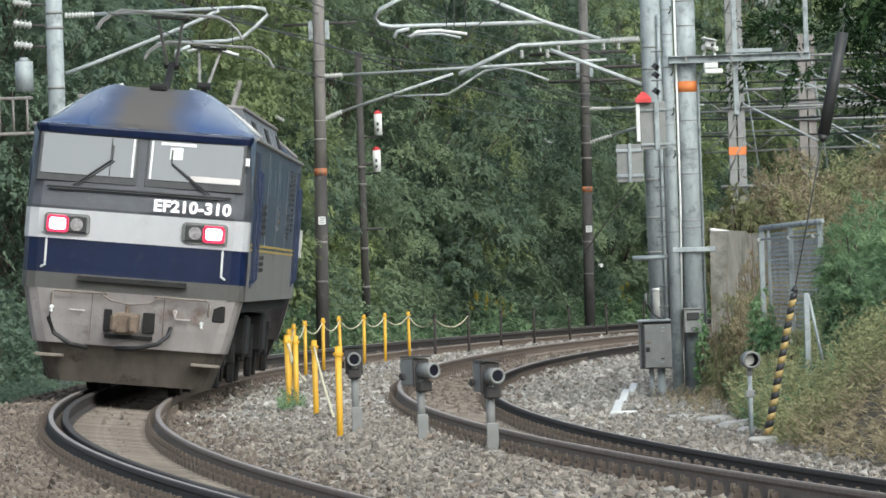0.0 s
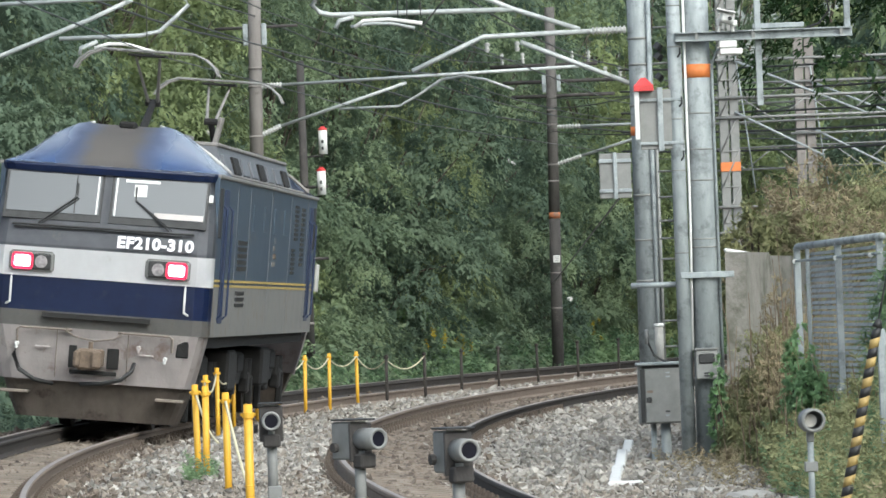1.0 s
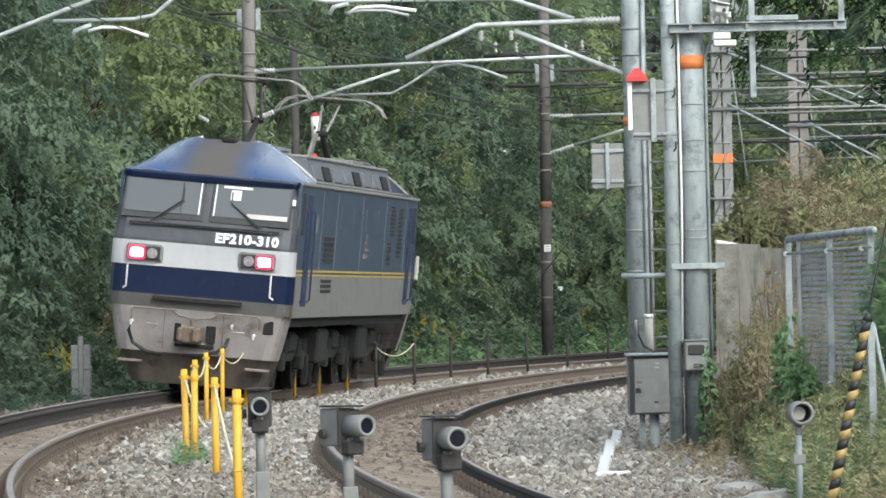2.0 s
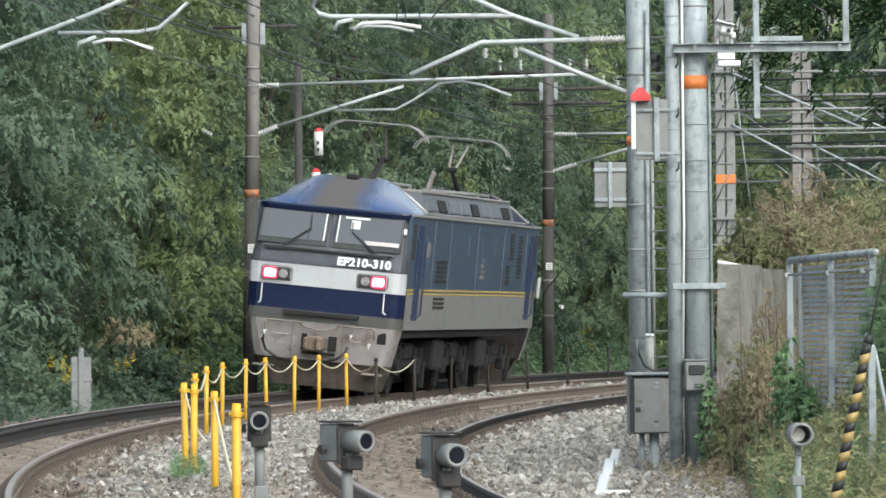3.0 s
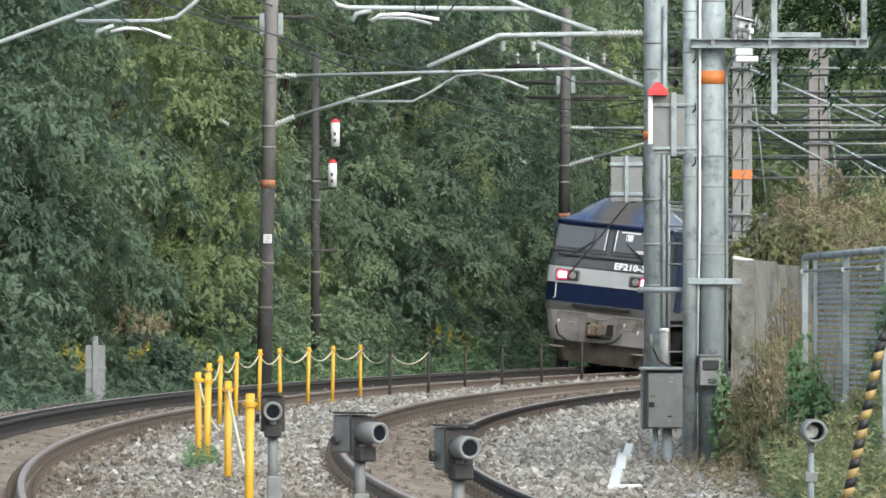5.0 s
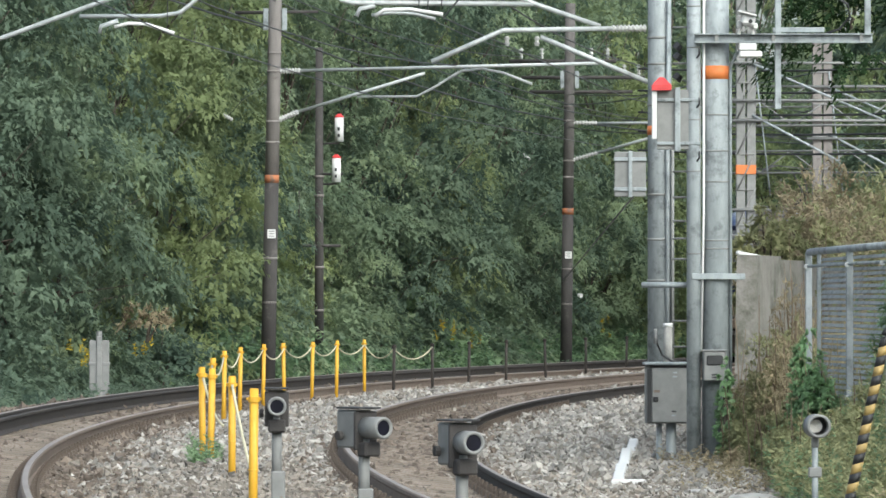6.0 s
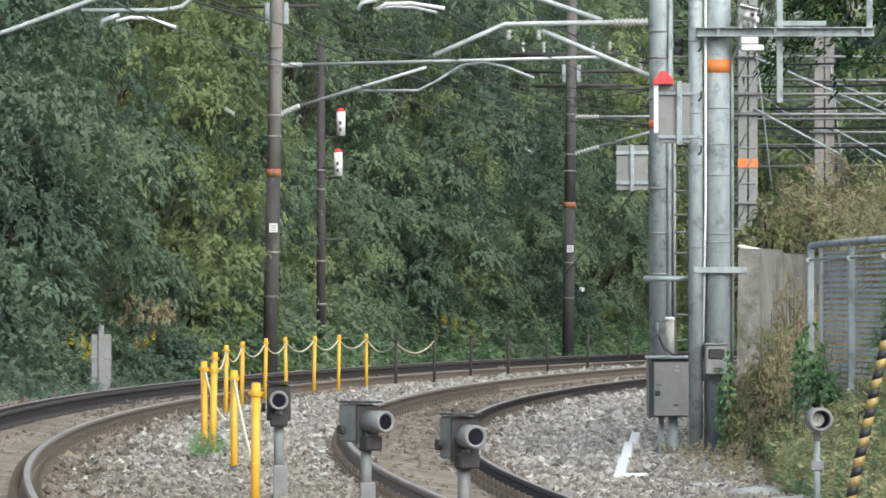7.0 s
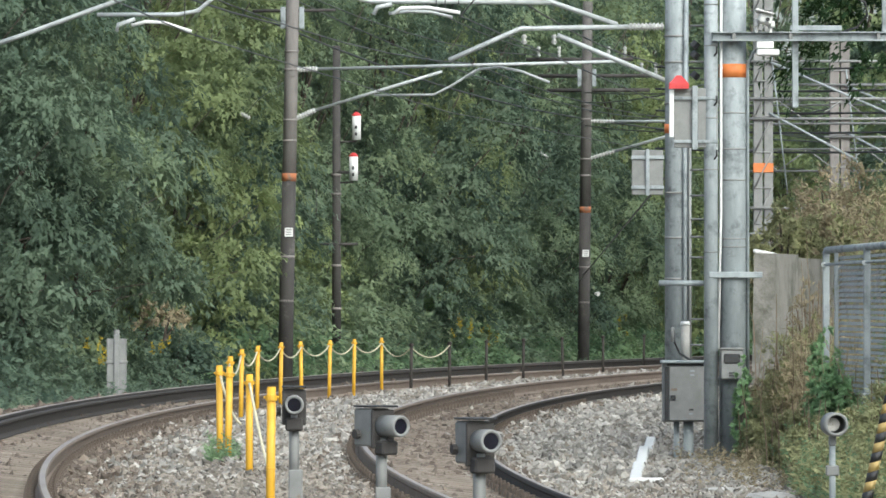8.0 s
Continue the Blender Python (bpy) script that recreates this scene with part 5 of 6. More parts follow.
box(bm, (0.02, -0.004, 1.045), (0.42, 0.02, 0.022))
part("door_gap", bm, M_black, cab)
bm = B()
box(bm, (-0.13, -0.035, 0.72), (0.05, 0.02, 0.05), 0.006)
part("handle", bm, M_black, door)
bm = B()
box(bm, (-0.12, -0.029, 0.80), (0.06, 0.006, 0.025))
part("label_plate", bm, M_rust, door)
for x, z in ((0.06, 0.985), (0.06, 0.945), (0.05, 0.60), (0.05, 0.56)):
    bm = B()
    box(bm, (x, -0.029, z), (0.045, 0.006, 0.016))
    part("hinge_mark", bm, M_black if z in (0.6,) else M_galv, door)
for x, r in ((-0.09, 0.028), (0.03, 0.05)):
    bm = B()
    tube(bm, (x, 0.15, -0.2), (x, 0.15, 0.49), r, n=12)
    part("leg", tidy(bm, True), M_galv, cab)
bm = B()
tube(bm, (0.0, 0.22, 1.09), (0.0, 0.22, 1.44), 0.045, n=14)
stub = part("vent_pipe", tidy(bm, True), M_concrete, cab)
bm = B()
tube(bm, (0.0, 0.22, 1.44), (0.0, 0.22, 1.475), 0.052, 0.045, 14)
part("cap", tidy(bm, True), M_white, stub)
rod("cable", [(-0.12, 0.1, 1.40), (-0.115, 0.1, 1.28), (-0.06, 0.1, 1.16), (0.03, 0.1, 1.10), (0.10, 0.1, 1.09)], 0.012, M_black, cab)
rod("cable_clip", [(-0.13, 0.1, 1.27), (-0.13, 0.1, 1.42)], 0.018, M_grey, cab)

# white painted trough lids in the ballast
for x, y, ln, rz in ((1.57, 53.2, 3.0, -2.4), (1.74, 57.4, 4.6, -2.4), (1.99, 63.0, 3.2, -2.6)):
    t = thing("trough_lid", pose(x, y, ground_z(x, y) + 0.03, 1.5, 0, rz), "white painted concrete trough lid in the ballast", "trough lid", "trough lids")
    bm = B()
    box(bm, (0, 0, 0.0), (0.10, ln, 0.09), 0.012)
    part("slab", bm, M_white, t)
t = thing("trough_lid", pose(1.60, 51.5, ground_z(1.6, 51.5) + 0.02, 0, 0, 86), "white painted cross slab in the ballast", "trough lid", "trough lids")
bm = B()
box(bm, (0, 0, 0), (0.12, 0.30, 0.07), 0.012)
part("slab", bm, M_white, t)
for x, y, s, rz in ((2.42, 46.5, 0.5, 20), (2.55, 44.2, 0.62, -15), (2.62, 38.6, 0.28, 10), (2.12, 48.6, 0.3, 40), (2.58, 42.2, 0.4, 0)):
    t = thing("concrete_lump", pose(x, y, ground_z(x, y) + 0.02, 0, 0, rz), "pale broken lump of concrete at the foot of the bank", "concrete lump", "concrete lumps")
    bm = B()
    bmesh.ops.create_icosphere(bm, subdivisions=2, radius=0.5, matrix=Matrix.Diagonal((s * 0.75, s * 1.3, s * 0.22, 1)))
    for v in bm.verts:
        v.co += noise.noise_vector(v.co * 9 + Vector((x * 7, y, 0))) * 0.05 * s
    part("lump", bm, M_concrete, t)

# grey trackside box on the outer side
t = thing("trackside_box", pose(-5.75, 100, ground_z(-5.75, 100) - 0.05), "grey concrete trackside marker box among weeds", "marker box")
hh = 0.80 - (ground_z(-5.75, 100) - 0.05)
bm = B()
box(bm, (-0.085, 0, hh / 2), (0.16, 0.14, hh), 0.012)
part("post", bm, M_grey, t)
bm = B()
box(bm, (0.085, 0, hh / 2), (0.16, 0.14, hh), 0.012)
part("post", bm, M_grey, t)
bm = B()
box(bm, (0, -0.03, hh * 0.5), (0.09, 0.16, hh * 1.1), 0.012)
tube(bm, (0, -0.03, hh), (0, -0.03, hh + 0.15), 0.05, n=12)
part("core", bm, M_grey, t)
for k in (0.2, 0.7):
    bm = B()
    box(bm, (0, 0, hh * k), (0.36, 0.17, 0.05), 0.008)
    part("band", bm, M_grey, t)

M_dull = material("faded_yellow_plastic", (0.27, 0.19, 0.065), (0.37, 0.265, 0.09), 0.6, scale=12, spots=(0.22, 0.16, 0.07), spot_at=0.6, spot_scale=9)
# yellow and black striped guy wire
A_, Bv = Vector((2.52, 38, -0.2)), Vector((3.34, 38, 3.5))
guy = thing("guy_wire", Matrix.Translation(A_), "slanting guy wire with a yellow and black striped cover", "guy wire")
dv = Bv - A_
ln = dv.length
rod("wire", [Vector((0, 0, 0)), dv], 0.006, M_wire, guy)
ud = dv / ln
ux = ud.orthogonal().normalized()
uy = ud.cross(ux)
for k in range(20):
    bm = B()
    loops = []
    for a0 in (0.10 + k * 0.0635, 0.10 + (k + 1) * 0.0635):
        loop = []
        for i in range(14):
            f = i * math.tau / 14
            off = (ux * math.cos(f) + uy * math.sin(f)) * (0.036 - 0.0003 * k)
            loop.append(bm.verts.new(ud * (a0 + off.x * 0.55) + off))
        loops.append(loop)
    for i in range(14):
        bm.faces.new((loops[0][i], loops[0][(i + 1) % 14], loops[1][(i + 1) % 14], loops[1][i]))
    bm.faces.new(loops[0][::-1])
    bm.faces.new(loops[1])
    part("stripe", tidy(bm, True), M_black if k % 2 else M_dull, guy)
bm = B()
tube(bm, ud * 1.376, ud * 1.43, 0.035, 0.015, 12)
part("top_cap", tidy(bm, True), M_black, guy)
bm = B()
tube(bm, ud * 2.78, ud * 3.7, 0.052, n=14)
tube(bm, ud * 2.72, ud * 2.78, 0.02, 0.052, 14)
part("black_sleeve", tidy(bm, True), M_black, guy, "thick black rubber sleeve")
bm = B()
tube(bm, ud * -0.02, ud * 0.10, 0.02, n=8)
box(bm, (0, 0, 0.03), (0.3, 0.22, 0.1), 0.02)
part("anchor", bm, M_concrete, guy)

# retaining wall
wall = tagged(new("wall_1"), "weathered grey concrete retaining wall", "wall", kind="structure")
wa, wb = Vector((2.93, 60.4, 0)), Vector((4.5, 67.4, 0))
wd = (wb - wa).normalized()
wn_ = Vector((-wd.y, wd.x, 0))
L_ = (wb - wa).length
k, seg = 0, 1.5
while k * seg < L_:
    a, b = k * seg, min(L_, (k + 1) * seg - 0.025)
    bm = B()
    top_ = 1.86 - 0.022 * a
    prism(bm, [(-0.40, 0.0), (top_, 0.04), (top_, 0.25), (-0.40, 0.25)], 0, a, b)
    m = Matrix((( wd.x, 0, -wn_.x, wa.x), (wd.y, 0, -wn_.y, wa.y), (0, 1, 0, 0), (0, 0, 0, 1)))
    bm.transform(m)
    part("panel", tidy(bm), M_wall, wall)
    k += 1
rod("coping_pipe", [wa + wd * u + Vector((0.04, -0.02, 1.885 - 0.022 * u - (0.03 if 2 < u < 5 else 0))) for u in (0.05, 1.2, 2.4, 3.6, 4.8, 6.0, 7.0)], 0.022, M_white, wall, 8, "white pipe along the wall top")

# louvred fence panel
fa, fb = Vector((3.31, 54, 0.1)), Vector((3.75, 49.6, 0.1))
fd = (fb - fa)
fl = fd.length
fence = thing("louvre_fence", Matrix.Translation(fa), "galvanised fence panel with horizontal louvre slats", "fence")
rz = math.degrees(math.atan2(fd.y, fd.x))
for k, u in enumerate((0.0, 0.13, 0.5, 0.97)):
    bm = B()
    p = fd * u
    box(bm, (p.x - 0.005, p.y, 0.86), (0.06 if k != 1 else 0.035, 0.06, 1.74), 0.006)
    part("post", bm, M_galv, fence)
bm = B()
sweep(bm, [Vector((0, 0, 1.73)), fd + Vector((0, 0, 1.75))], 0.032, 8)
part("top_rail", tidy(bm, True), M_galv, fence)
for k in range(34):
    z = 0.03 + k * 0.0495
    bm = B()
    c = fd * 0.55
    box(bm, (0, 0, 0), (fl * 0.86, 0.008, 0.031), 0, (-32, 0, 0))
    bm.transform(pose(c.x + 0.03, c.y, z + random.uniform(-0.003, 0.003), 0, random.uniform(-0.25, 0.25), rz))
    part("slat", bm, M_galv, fence)
for z in (0.45, 1.60):
    rod("tie_bar", [Vector((-0.02, -0.05, z)), fd + Vector((-0.02, -0.05, z + 0.01))], 0.012, M_galv, fence)
    for u in (0.0, 0.5, 0.9):
        bm = B()
        p = fd * u
        tube(bm, (p.x - 0.03, p.y - 0.08, z), (p.x - 0.03, p.y - 0.02, z), 0.022, n=8)
        part("white_bolt", bm, M_white, fence)
endpost = thing("fence_post", pose(3.14, 42, ground_z(3.14, 42) - 0.1), "bare galvanised fence post standing in the weeds", "post")
bm = B()
box(bm, (0, 0, 0.55), (0.055, 0.055, 1.15), 0.006)
part("tube", bm, M_galv, endpost)
rod("brace", [(0.02, 0, 1.1), (0.22, 0.2, 0.1)], 0.015, M_galv, endpost)
# a low handrail at the far left platform end
rail_ = thing("handrail", pose(-8.3, 92, 4.2), "faded yellow-green lattice railing above the cutting", "railing")
for k in range(9):
    rod("baluster", [(-1.6 + 0.25 * k, 0, 0), (-1.6 + 0.25 * k, 0, 0.7)], 0.02, M_poleup, rail_)
for z in (0.05, 0.68):
    rod("rail", [(-1.7, 0, z), (0.5, 0, z)], 0.03, M_poleup, rail_)
rod("support", [(-1.2, 0, 0.05), (-1.2, 0.1, -6)], 0.05, M_poleup, rail_)

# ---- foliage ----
# the three wood leaf colours are lifted to stand in for distant haze
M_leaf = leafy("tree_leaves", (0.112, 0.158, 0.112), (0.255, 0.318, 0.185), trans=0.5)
M_leaf2 = leafy("yellowish_leaves", (0.145, 0.186, 0.100), (0.315, 0.368, 0.172), trans=0.5)
M_leaf3 = leafy("deep_green_leaves", (0.082, 0.124, 0.096), (0.180, 0.234, 0.156), trans=0.5)
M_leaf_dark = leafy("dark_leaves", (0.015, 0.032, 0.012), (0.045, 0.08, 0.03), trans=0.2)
M_bush = leafy("bush_leaves", (0.100, 0.168, 0.102), (0.255, 0.355, 0.190), scale=0.8, trans=0.5)
M_creeper = leafy("creeper_leaves", (0.175, 0.290, 0.150), (0.32, 0.47, 0.25), scale=2.0, trans=0.5)
M_weed = leafy("weed_leaves", (0.155, 0.165, 0.085), (0.36, 0.36, 0.19), scale=0.9)
M_weed_brown = leafy("dry_weed_leaves", (0.19, 0.16, 0.105), (0.41, 0.345, 0.22), scale=1.2)
M_stalk = material("dry_stalk", (0.10, 0.075, 0.05), (0.20, 0.15, 0.10), 0.95, scale=20)


def leaf_mesh(name, pos, along, size, ratio, material_, seed, facing=None):
    """Leaves as narrow blades: pos, along, facing: arrays of (n, 3); size: (n,)."""
    rng = np.random.default_rng(seed)
    n = len(pos)
    along = along / np.maximum(1e-6, np.linalg.norm(along, axis=1))[:, None]
    if facing is None:
        face = np.array([0.0, -0.25, 0.75]) + rng.normal(0, 0.55, (n, 3))
    else:
        face = facing + rng.normal(0, 0.15, (n, 3))
    side = np.cross(along, face)
    side /= np.maximum(1e-6, np.linalg.norm(side, axis=1))[:, None]
    s = size[:, None]
    v = np.stack([pos - along * s * 0.45 - side * s * ratio * 0.5, pos - along * s * 0.3 + side * s * ratio * 0.5, pos + along * s * 0.6], 1).reshape(-1, 3)
    me = bpy.data.meshes.new(name)
    me.vertices.add(3 * n)
    me.vertices.foreach_set("co", v.ravel())
    me.loops.add(3 * n)
    me.loops.foreach_set("vertex_index", np.arange(3 * n))
    me.polygons.add(n)
    me.polygons.foreach_set("loop_start", np.arange(n) * 3)
    me.update()
    me.validate()
    me.materials.append(material_)
    return me


def tuft_cloud(rng, centres, outs, leaves, reach, droop, size, twigs=5):
    """Leaves along drooping twigs that leave each centre; each twig's leaves face its own way."""
    c = np.repeat(np.array(centres), twigs, axis=0)
    o = np.repeat(np.array(outs), twigs, axis=0)
    d = o + rng.normal(0, 0.5, o.shape)
    d /= np.linalg.norm(d, axis=1)[:, None]
    ln = reach * rng.uniform(0.6, 1.3, len(c))
    k = leaves // twigs
    t = rng.uniform(0.05, 1, (len(c), k)) ** 0.8
    p = c[:, None] + d[:, None] * (t * ln[:, None])[:, :, None]
    p[:, :, 2] -= droop * ln[:, None] * t ** 2
    p += rng.normal(0, 0.07 * reach, p.shape)
    a = d[:, None] + np.array([0, 0, -1.0]) * (2 * droop * t)[:, :, None] + rng.normal(0, 0.45, p.shape)
    f = np.broadcast_to((o * 0.8 + np.array([0, 0, 0.55]))[:, None], p.shape)
    return p.reshape(-1, 3), a.reshape(-1, 3), size * rng.uniform(0.6, 1.35, p.shape[0] * k), f.reshape(-1, 3)


def tree(name, m, height, spread, seed, material_, label, tufts=860, leaves=55, size=0.18, base=0.02, droop=0.6, lobes_n=24, ratio=0.42):
    """Trunk with limbs; each limb ends in a billow of drooping sprays, thick above and open below."""
    rng = np.random.default_rng(seed)
    t = thing(name, m, label, "tree", "trees beside the line")
    bm = B()
    pts = [Vector((0, 0, -0.6))]
    for i in range(1, 7):
        pts.append(Vector((rng.normal(0, 0.12) * i * 0.5, rng.normal(0, 0.12) * i * 0.5, height * 0.85 * i / 6)))
    sweep(bm, pts, [height * 0.008 * (1 - i / 8) for i in range(7)], 8)
    lobes, weight = [], []
    for k in range(lobes_n):
        zz = height * (base + 0.05 + (0.90 - base) * (k + rng.uniform(0, 1)) / lobes_n)
        fr = spread * math.sqrt(max(0.12, 1 - ((zz / height - 0.42) / 0.62) ** 2))
        an = k * 2.4 + rng.uniform(-0.5, 0.5)
        rr = fr * rng.uniform(0.45, 0.95)
        r = fr * rng.uniform(0.30, 0.54)
        lobes.append((np.array([rr * math.cos(an), rr * math.sin(an), zz]), r))
        weight.append(r * r)
        st = pts[max(1, min(5, int(zz / height * 6) - 1))]
        c = lobes[-1][0]
        mid = (Vector(c) + st) / 2 + Vector((0, 0, 0.3))
        sweep(bm, [st, mid, Vector(c)], [height * 0.0025, height * 0.002, height * 0.001], 5)
    tidy(bm, True)
    part("trunk", bm, M_bark, t)
    pick = rng.choice(lobes_n, tufts, p=np.array(weight) / sum(weight))
    cs, os_ = [], []
    for i in pick:
        c, r = lobes[i]
        d = rng.normal(size=3)
        d /= np.linalg.norm(d)
        d[2] = abs(d[2]) * 1.1 - 0.22
        cs.append(c + d * r * rng.uniform(0.7, 1.05) * np.array([1, 1, 0.8]))
        os_.append(d * np.array([1, 1, 0.6]) + np.array([0, 0, 0.1]))
    pos, along, sz, face = tuft_cloud(rng, cs, os_, leaves, spread * 0.17, droop, size)
    share("crown", leaf_mesh("crown", pos, along, sz, ratio, material_, seed + 1, face), t, Matrix())
    return t


def bush(name, m, r, h, seed, material_, label, tufts=110, leaves=40, size=0.12, ratio=0.7, category="bush", group="undergrowth", stalks=0):
    rng = np.random.default_rng(seed)
    t = thing(name, m, label, category, group)
    bm = B()
    cs, os_ = [], []
    for i in range(tufts):
        d = rng.normal(size=3)
        d[2] = abs(d[2])
        d /= np.linalg.norm(d)
        p = d * np.array([r, r, h]) * rng.uniform(0.45, 1.0)
        cs.append(p)
        os_.append(d * np.array([1, 1, 0.6]))
        if i % 12 == 0:
            sweep(bm, [Vector((p[0] * 0.1, p[1] * 0.1, -0.3)), Vector(p * np.array([0.6, 0.6, 0.7])), Vector(p)], [0.02, 0.013, 0.006], 5)
    for i in range(stalks):
        x, y = rng.normal(0, r * 0.6, 2)
        top = h * rng.uniform(0.9, 1.35)
        sweep(bm, [Vector((x, y, -0.1)), Vector((x * 1.1, y, top * 0.6)), Vector((x * 1.3 + rng.normal(0, 0.05), y, top))], [0.008, 0.006, 0.003], 4)
    tidy(bm)
    part("stem", bm, M_stalk if stalks else M_bark, t)
    pos, along, sz, face = tuft_cloud(rng, cs, os_, leaves, r * 0.35, 0.4, size)
    share("foliage", leaf_mesh("foliage", pos, along, sz, ratio * 1.3, material_, seed + 1, face), t, Matrix())
    return t


def place(track, y, q):
    a = angle_at(track, y)
    p = on(track, a, q)
    return p.x, p.y, ground_z(p.x, p.y)


def plant_woods():
    rnd = random.Random(11)
    kinds = {}
    for i, (key, h, s, mt, lab) in enumerate((
            ("m", 11.0, 3.0, M_leaf, "dense broadleaf tree with drooping green foliage"),
            ("n", 12.0, 3.2, M_leaf, "tall broadleaf tree with billowing green foliage"),
            ("y", 10.5, 2.7, M_leaf2, "broadleaf tree with yellowish green foliage"),
            ("d", 11.5, 3.0, M_leaf3, "dense tree with deep green drooping foliage"))):
        kinds[key] = tree("tree", pose(0, 400, 0), h, s, 20 + i, mt, lab, 1080, 52, 0.108, ratio=0.56)
    for i, (key, mt, lab) in enumerate((("M", M_leaf, "tall green tree in the wood behind"), ("Y", M_leaf2, "tall yellowish tree in the wood behind"), ("D", M_leaf3, "tall deep green tree in the wood behind"))):
        kinds[key] = tree("tree", pose(0, 400, 0), 13.5, 3.6, 40 + i, mt, lab, 270, 35, 0.33)
    # letters set the leaf tone of each tree by its place in the row
    rows = ((-7.0, 104, 4.9, "ddmyynmdymdnymyn"), (-11.0, 108, 6.0, "MDYYMDMYDMYMDYMYM"), (-17, 114, 7.5, "YMDMYMDYMMYDM"), (-25, 120, 8.5, "MYMDMYMDMYM"))
    used = set()
    for q, y, gap, order in rows:
        for key in order:
            yy = y + rnd.uniform(-1, 1)
            x, y2, z = place(LEFT, yy, q + rnd.uniform(-0.9, 0.9) - max(0, 120 - yy) * 0.05)
            s = rnd.uniform(0.85, 1.12) * (1.25 if q < -16 else 1.0)
            m = pose(x, y2, z, 0, 0, rnd.uniform(0, 360)) @ Matrix.Diagonal((s, s, s * rnd.uniform(0.9, 1.15), 1))
            if key not in used:
                used.add(key)
                kinds[key].matrix_world = m
            else:
                copy_thing(kinds[key], m).matrix_world = m
            y += gap
    # trees on the inner side, beyond the far beams
    for k, (x, y) in enumerate(((12.5, 128), (16, 136), (13, 148), (19, 152), (15, 167), (20, 174))):
        copy_thing(kinds["MYD"[k % 3]], pose(x, y, ground_z(x, y), 0, 0, 77 * k)).matrix_world = pose(x, y, ground_z(x, y), 0, 0, 77 * k)
    # half-grown trees before the tall ones
    for i, (key, mt, lab) in enumerate((("p", M_leaf, "half-grown green tree with drooping sprays"), ("r", M_leaf2, "half-grown yellowish tree with drooping sprays"), ("t", M_leaf3, "half-grown deep green tree with drooping sprays"))):
        kinds[key] = tree("tree", pose(0, 400, 0), 5.6, 2.1, 50 + i, mt, lab, 560, 40, 0.098, 0.0, 0.7, 18, 0.55)
    y = 103.0
    for key in "tptrtprptrptpprtprtp":
        x, y2, z = place(LEFT, y + rnd.uniform(-1, 1), -5.7 + rnd.uniform(-0.5, 0.4) - max(0, 120 - y) * 0.05)
        s = rnd.uniform(0.7, 1.25)
        m = pose(x, y2, z, 0, 0, rnd.uniform(0, 360)) @ Matrix.Diagonal((s, s, s * rnd.uniform(0.9, 1.25), 1))
        if key not in used:
            used.add(key)
            kinds[key].matrix_world = m
        else:
            copy_thing(kinds[key], m).matrix_world = m
        y += 4.1
    # a small pale tree in front
    x, y, z = place(LEFT, 141, -5.6)
    tree("tree", pose(x, y, z), 5.6, 1.5, 55, M_leaf2, "small pale green tree before the wood", 420, 45, 0.11)
    b = [bush("bush", pose(0, 500, 0), 1.5, 1.5, 71, M_bush, "low bush of broad green leaves by the track", 105, 40, 0.115),
         bush("bush", pose(0, 510, 0), 1.9, 2.3, 72, M_leaf, "rounded green bush at the foot of the trees", 105, 40, 0.115),
         bush("bush", pose(0, 520, 0), 1.7, 1.9, 73, M_leaf3, "dark green bush at the near end of the trees", 105, 40, 0.11)]
    started = set()
    y = 94
    while y < 186:
        # bush tone goes by place: darker at the near end, lighter farther on
        for q, j in ((-3.9, 2 if y < 112 else 0), (-5.0, 2 if y < 120 else 1), (-6.3, 2 if y < 124 else 0 if y > 136 else 1)):
            yy, qq = y + rnd.uniform(-0.8, 0.8), q + rnd.uniform(-0.5, 0.5) - max(0, 120 - y) * 0.045
            x, y2, z = place(LEFT, yy, qq)
            s = rnd.uniform(0.6, 1.1) * (1.4 if q < -6 else 1.0 if y > 115 else 0.8)
            m = pose(x, y2, z - 0.1, 0, 0, rnd.uniform(0, 360)) @ Matrix.Diagonal((s, s, s, 1))
            if j not in started:
                started.add(j)
                b[j].matrix_world = m
            else:
                copy_thing(b[j], m).matrix_world = m
        y += 3.3


plant_woods()


# ---- weeds and shrubs on the inner bank ----
def weeds(name, spots, material_, label, height, seed, leaf=0.07, ratio=0.25, per=26):
    """Upright weeds: thin stems with narrow leaves, joined into one patch."""
    rng = np.random.default_rng(seed)
    pos, along, size, slim = [], [], [], []
    for x, y, z in spots:
        h = height * rng.uniform(0.45, 1.25)
        lean = rng.normal(0, 0.22, 2)
        t = rng.uniform(0.02, 1, per)
        p = np.stack([x + lean[0] * h * t ** 1.6, y + lean[1] * h * t ** 1.6, z + h * t], 1)
        ang = rng.uniform(0, math.tau, per)
        out = np.stack([np.cos(ang), np.sin(ang), rng.uniform(-0.3, 0.9, per)], 1)
        ls = leaf * rng.uniform(0.6, 1.5, per) * (1.25 - 0.6 * t)
        pos.append(p + out * (ls * 0.5)[:, None])
        along.append(out)
        size.append(ls)
        slim.append(np.full(per, ratio))
        k = 4
        tt = (np.arange(k) + 0.5) / k
        pos.append(np.stack([x + lean[0] * h * tt ** 1.6, y + lean[1] * h * tt ** 1.6, z + h * tt], 1))
        along.append(np.stack([np.full(k, lean[0]), np.full(k, lean[1]), np.ones(k)], 1))
        size.append(np.full(k, h / k * 1.1))
        slim.append(np.full(k, 0.045))
    pos, along, size = np.concatenate(pos), np.concatenate(along), np.concatenate(size)
    me = leaf_mesh(name, pos, along, size, np.concatenate(slim)[:, None], material_, seed)
    return tagged(new(name, me), label, "weeds", kind="stuff")


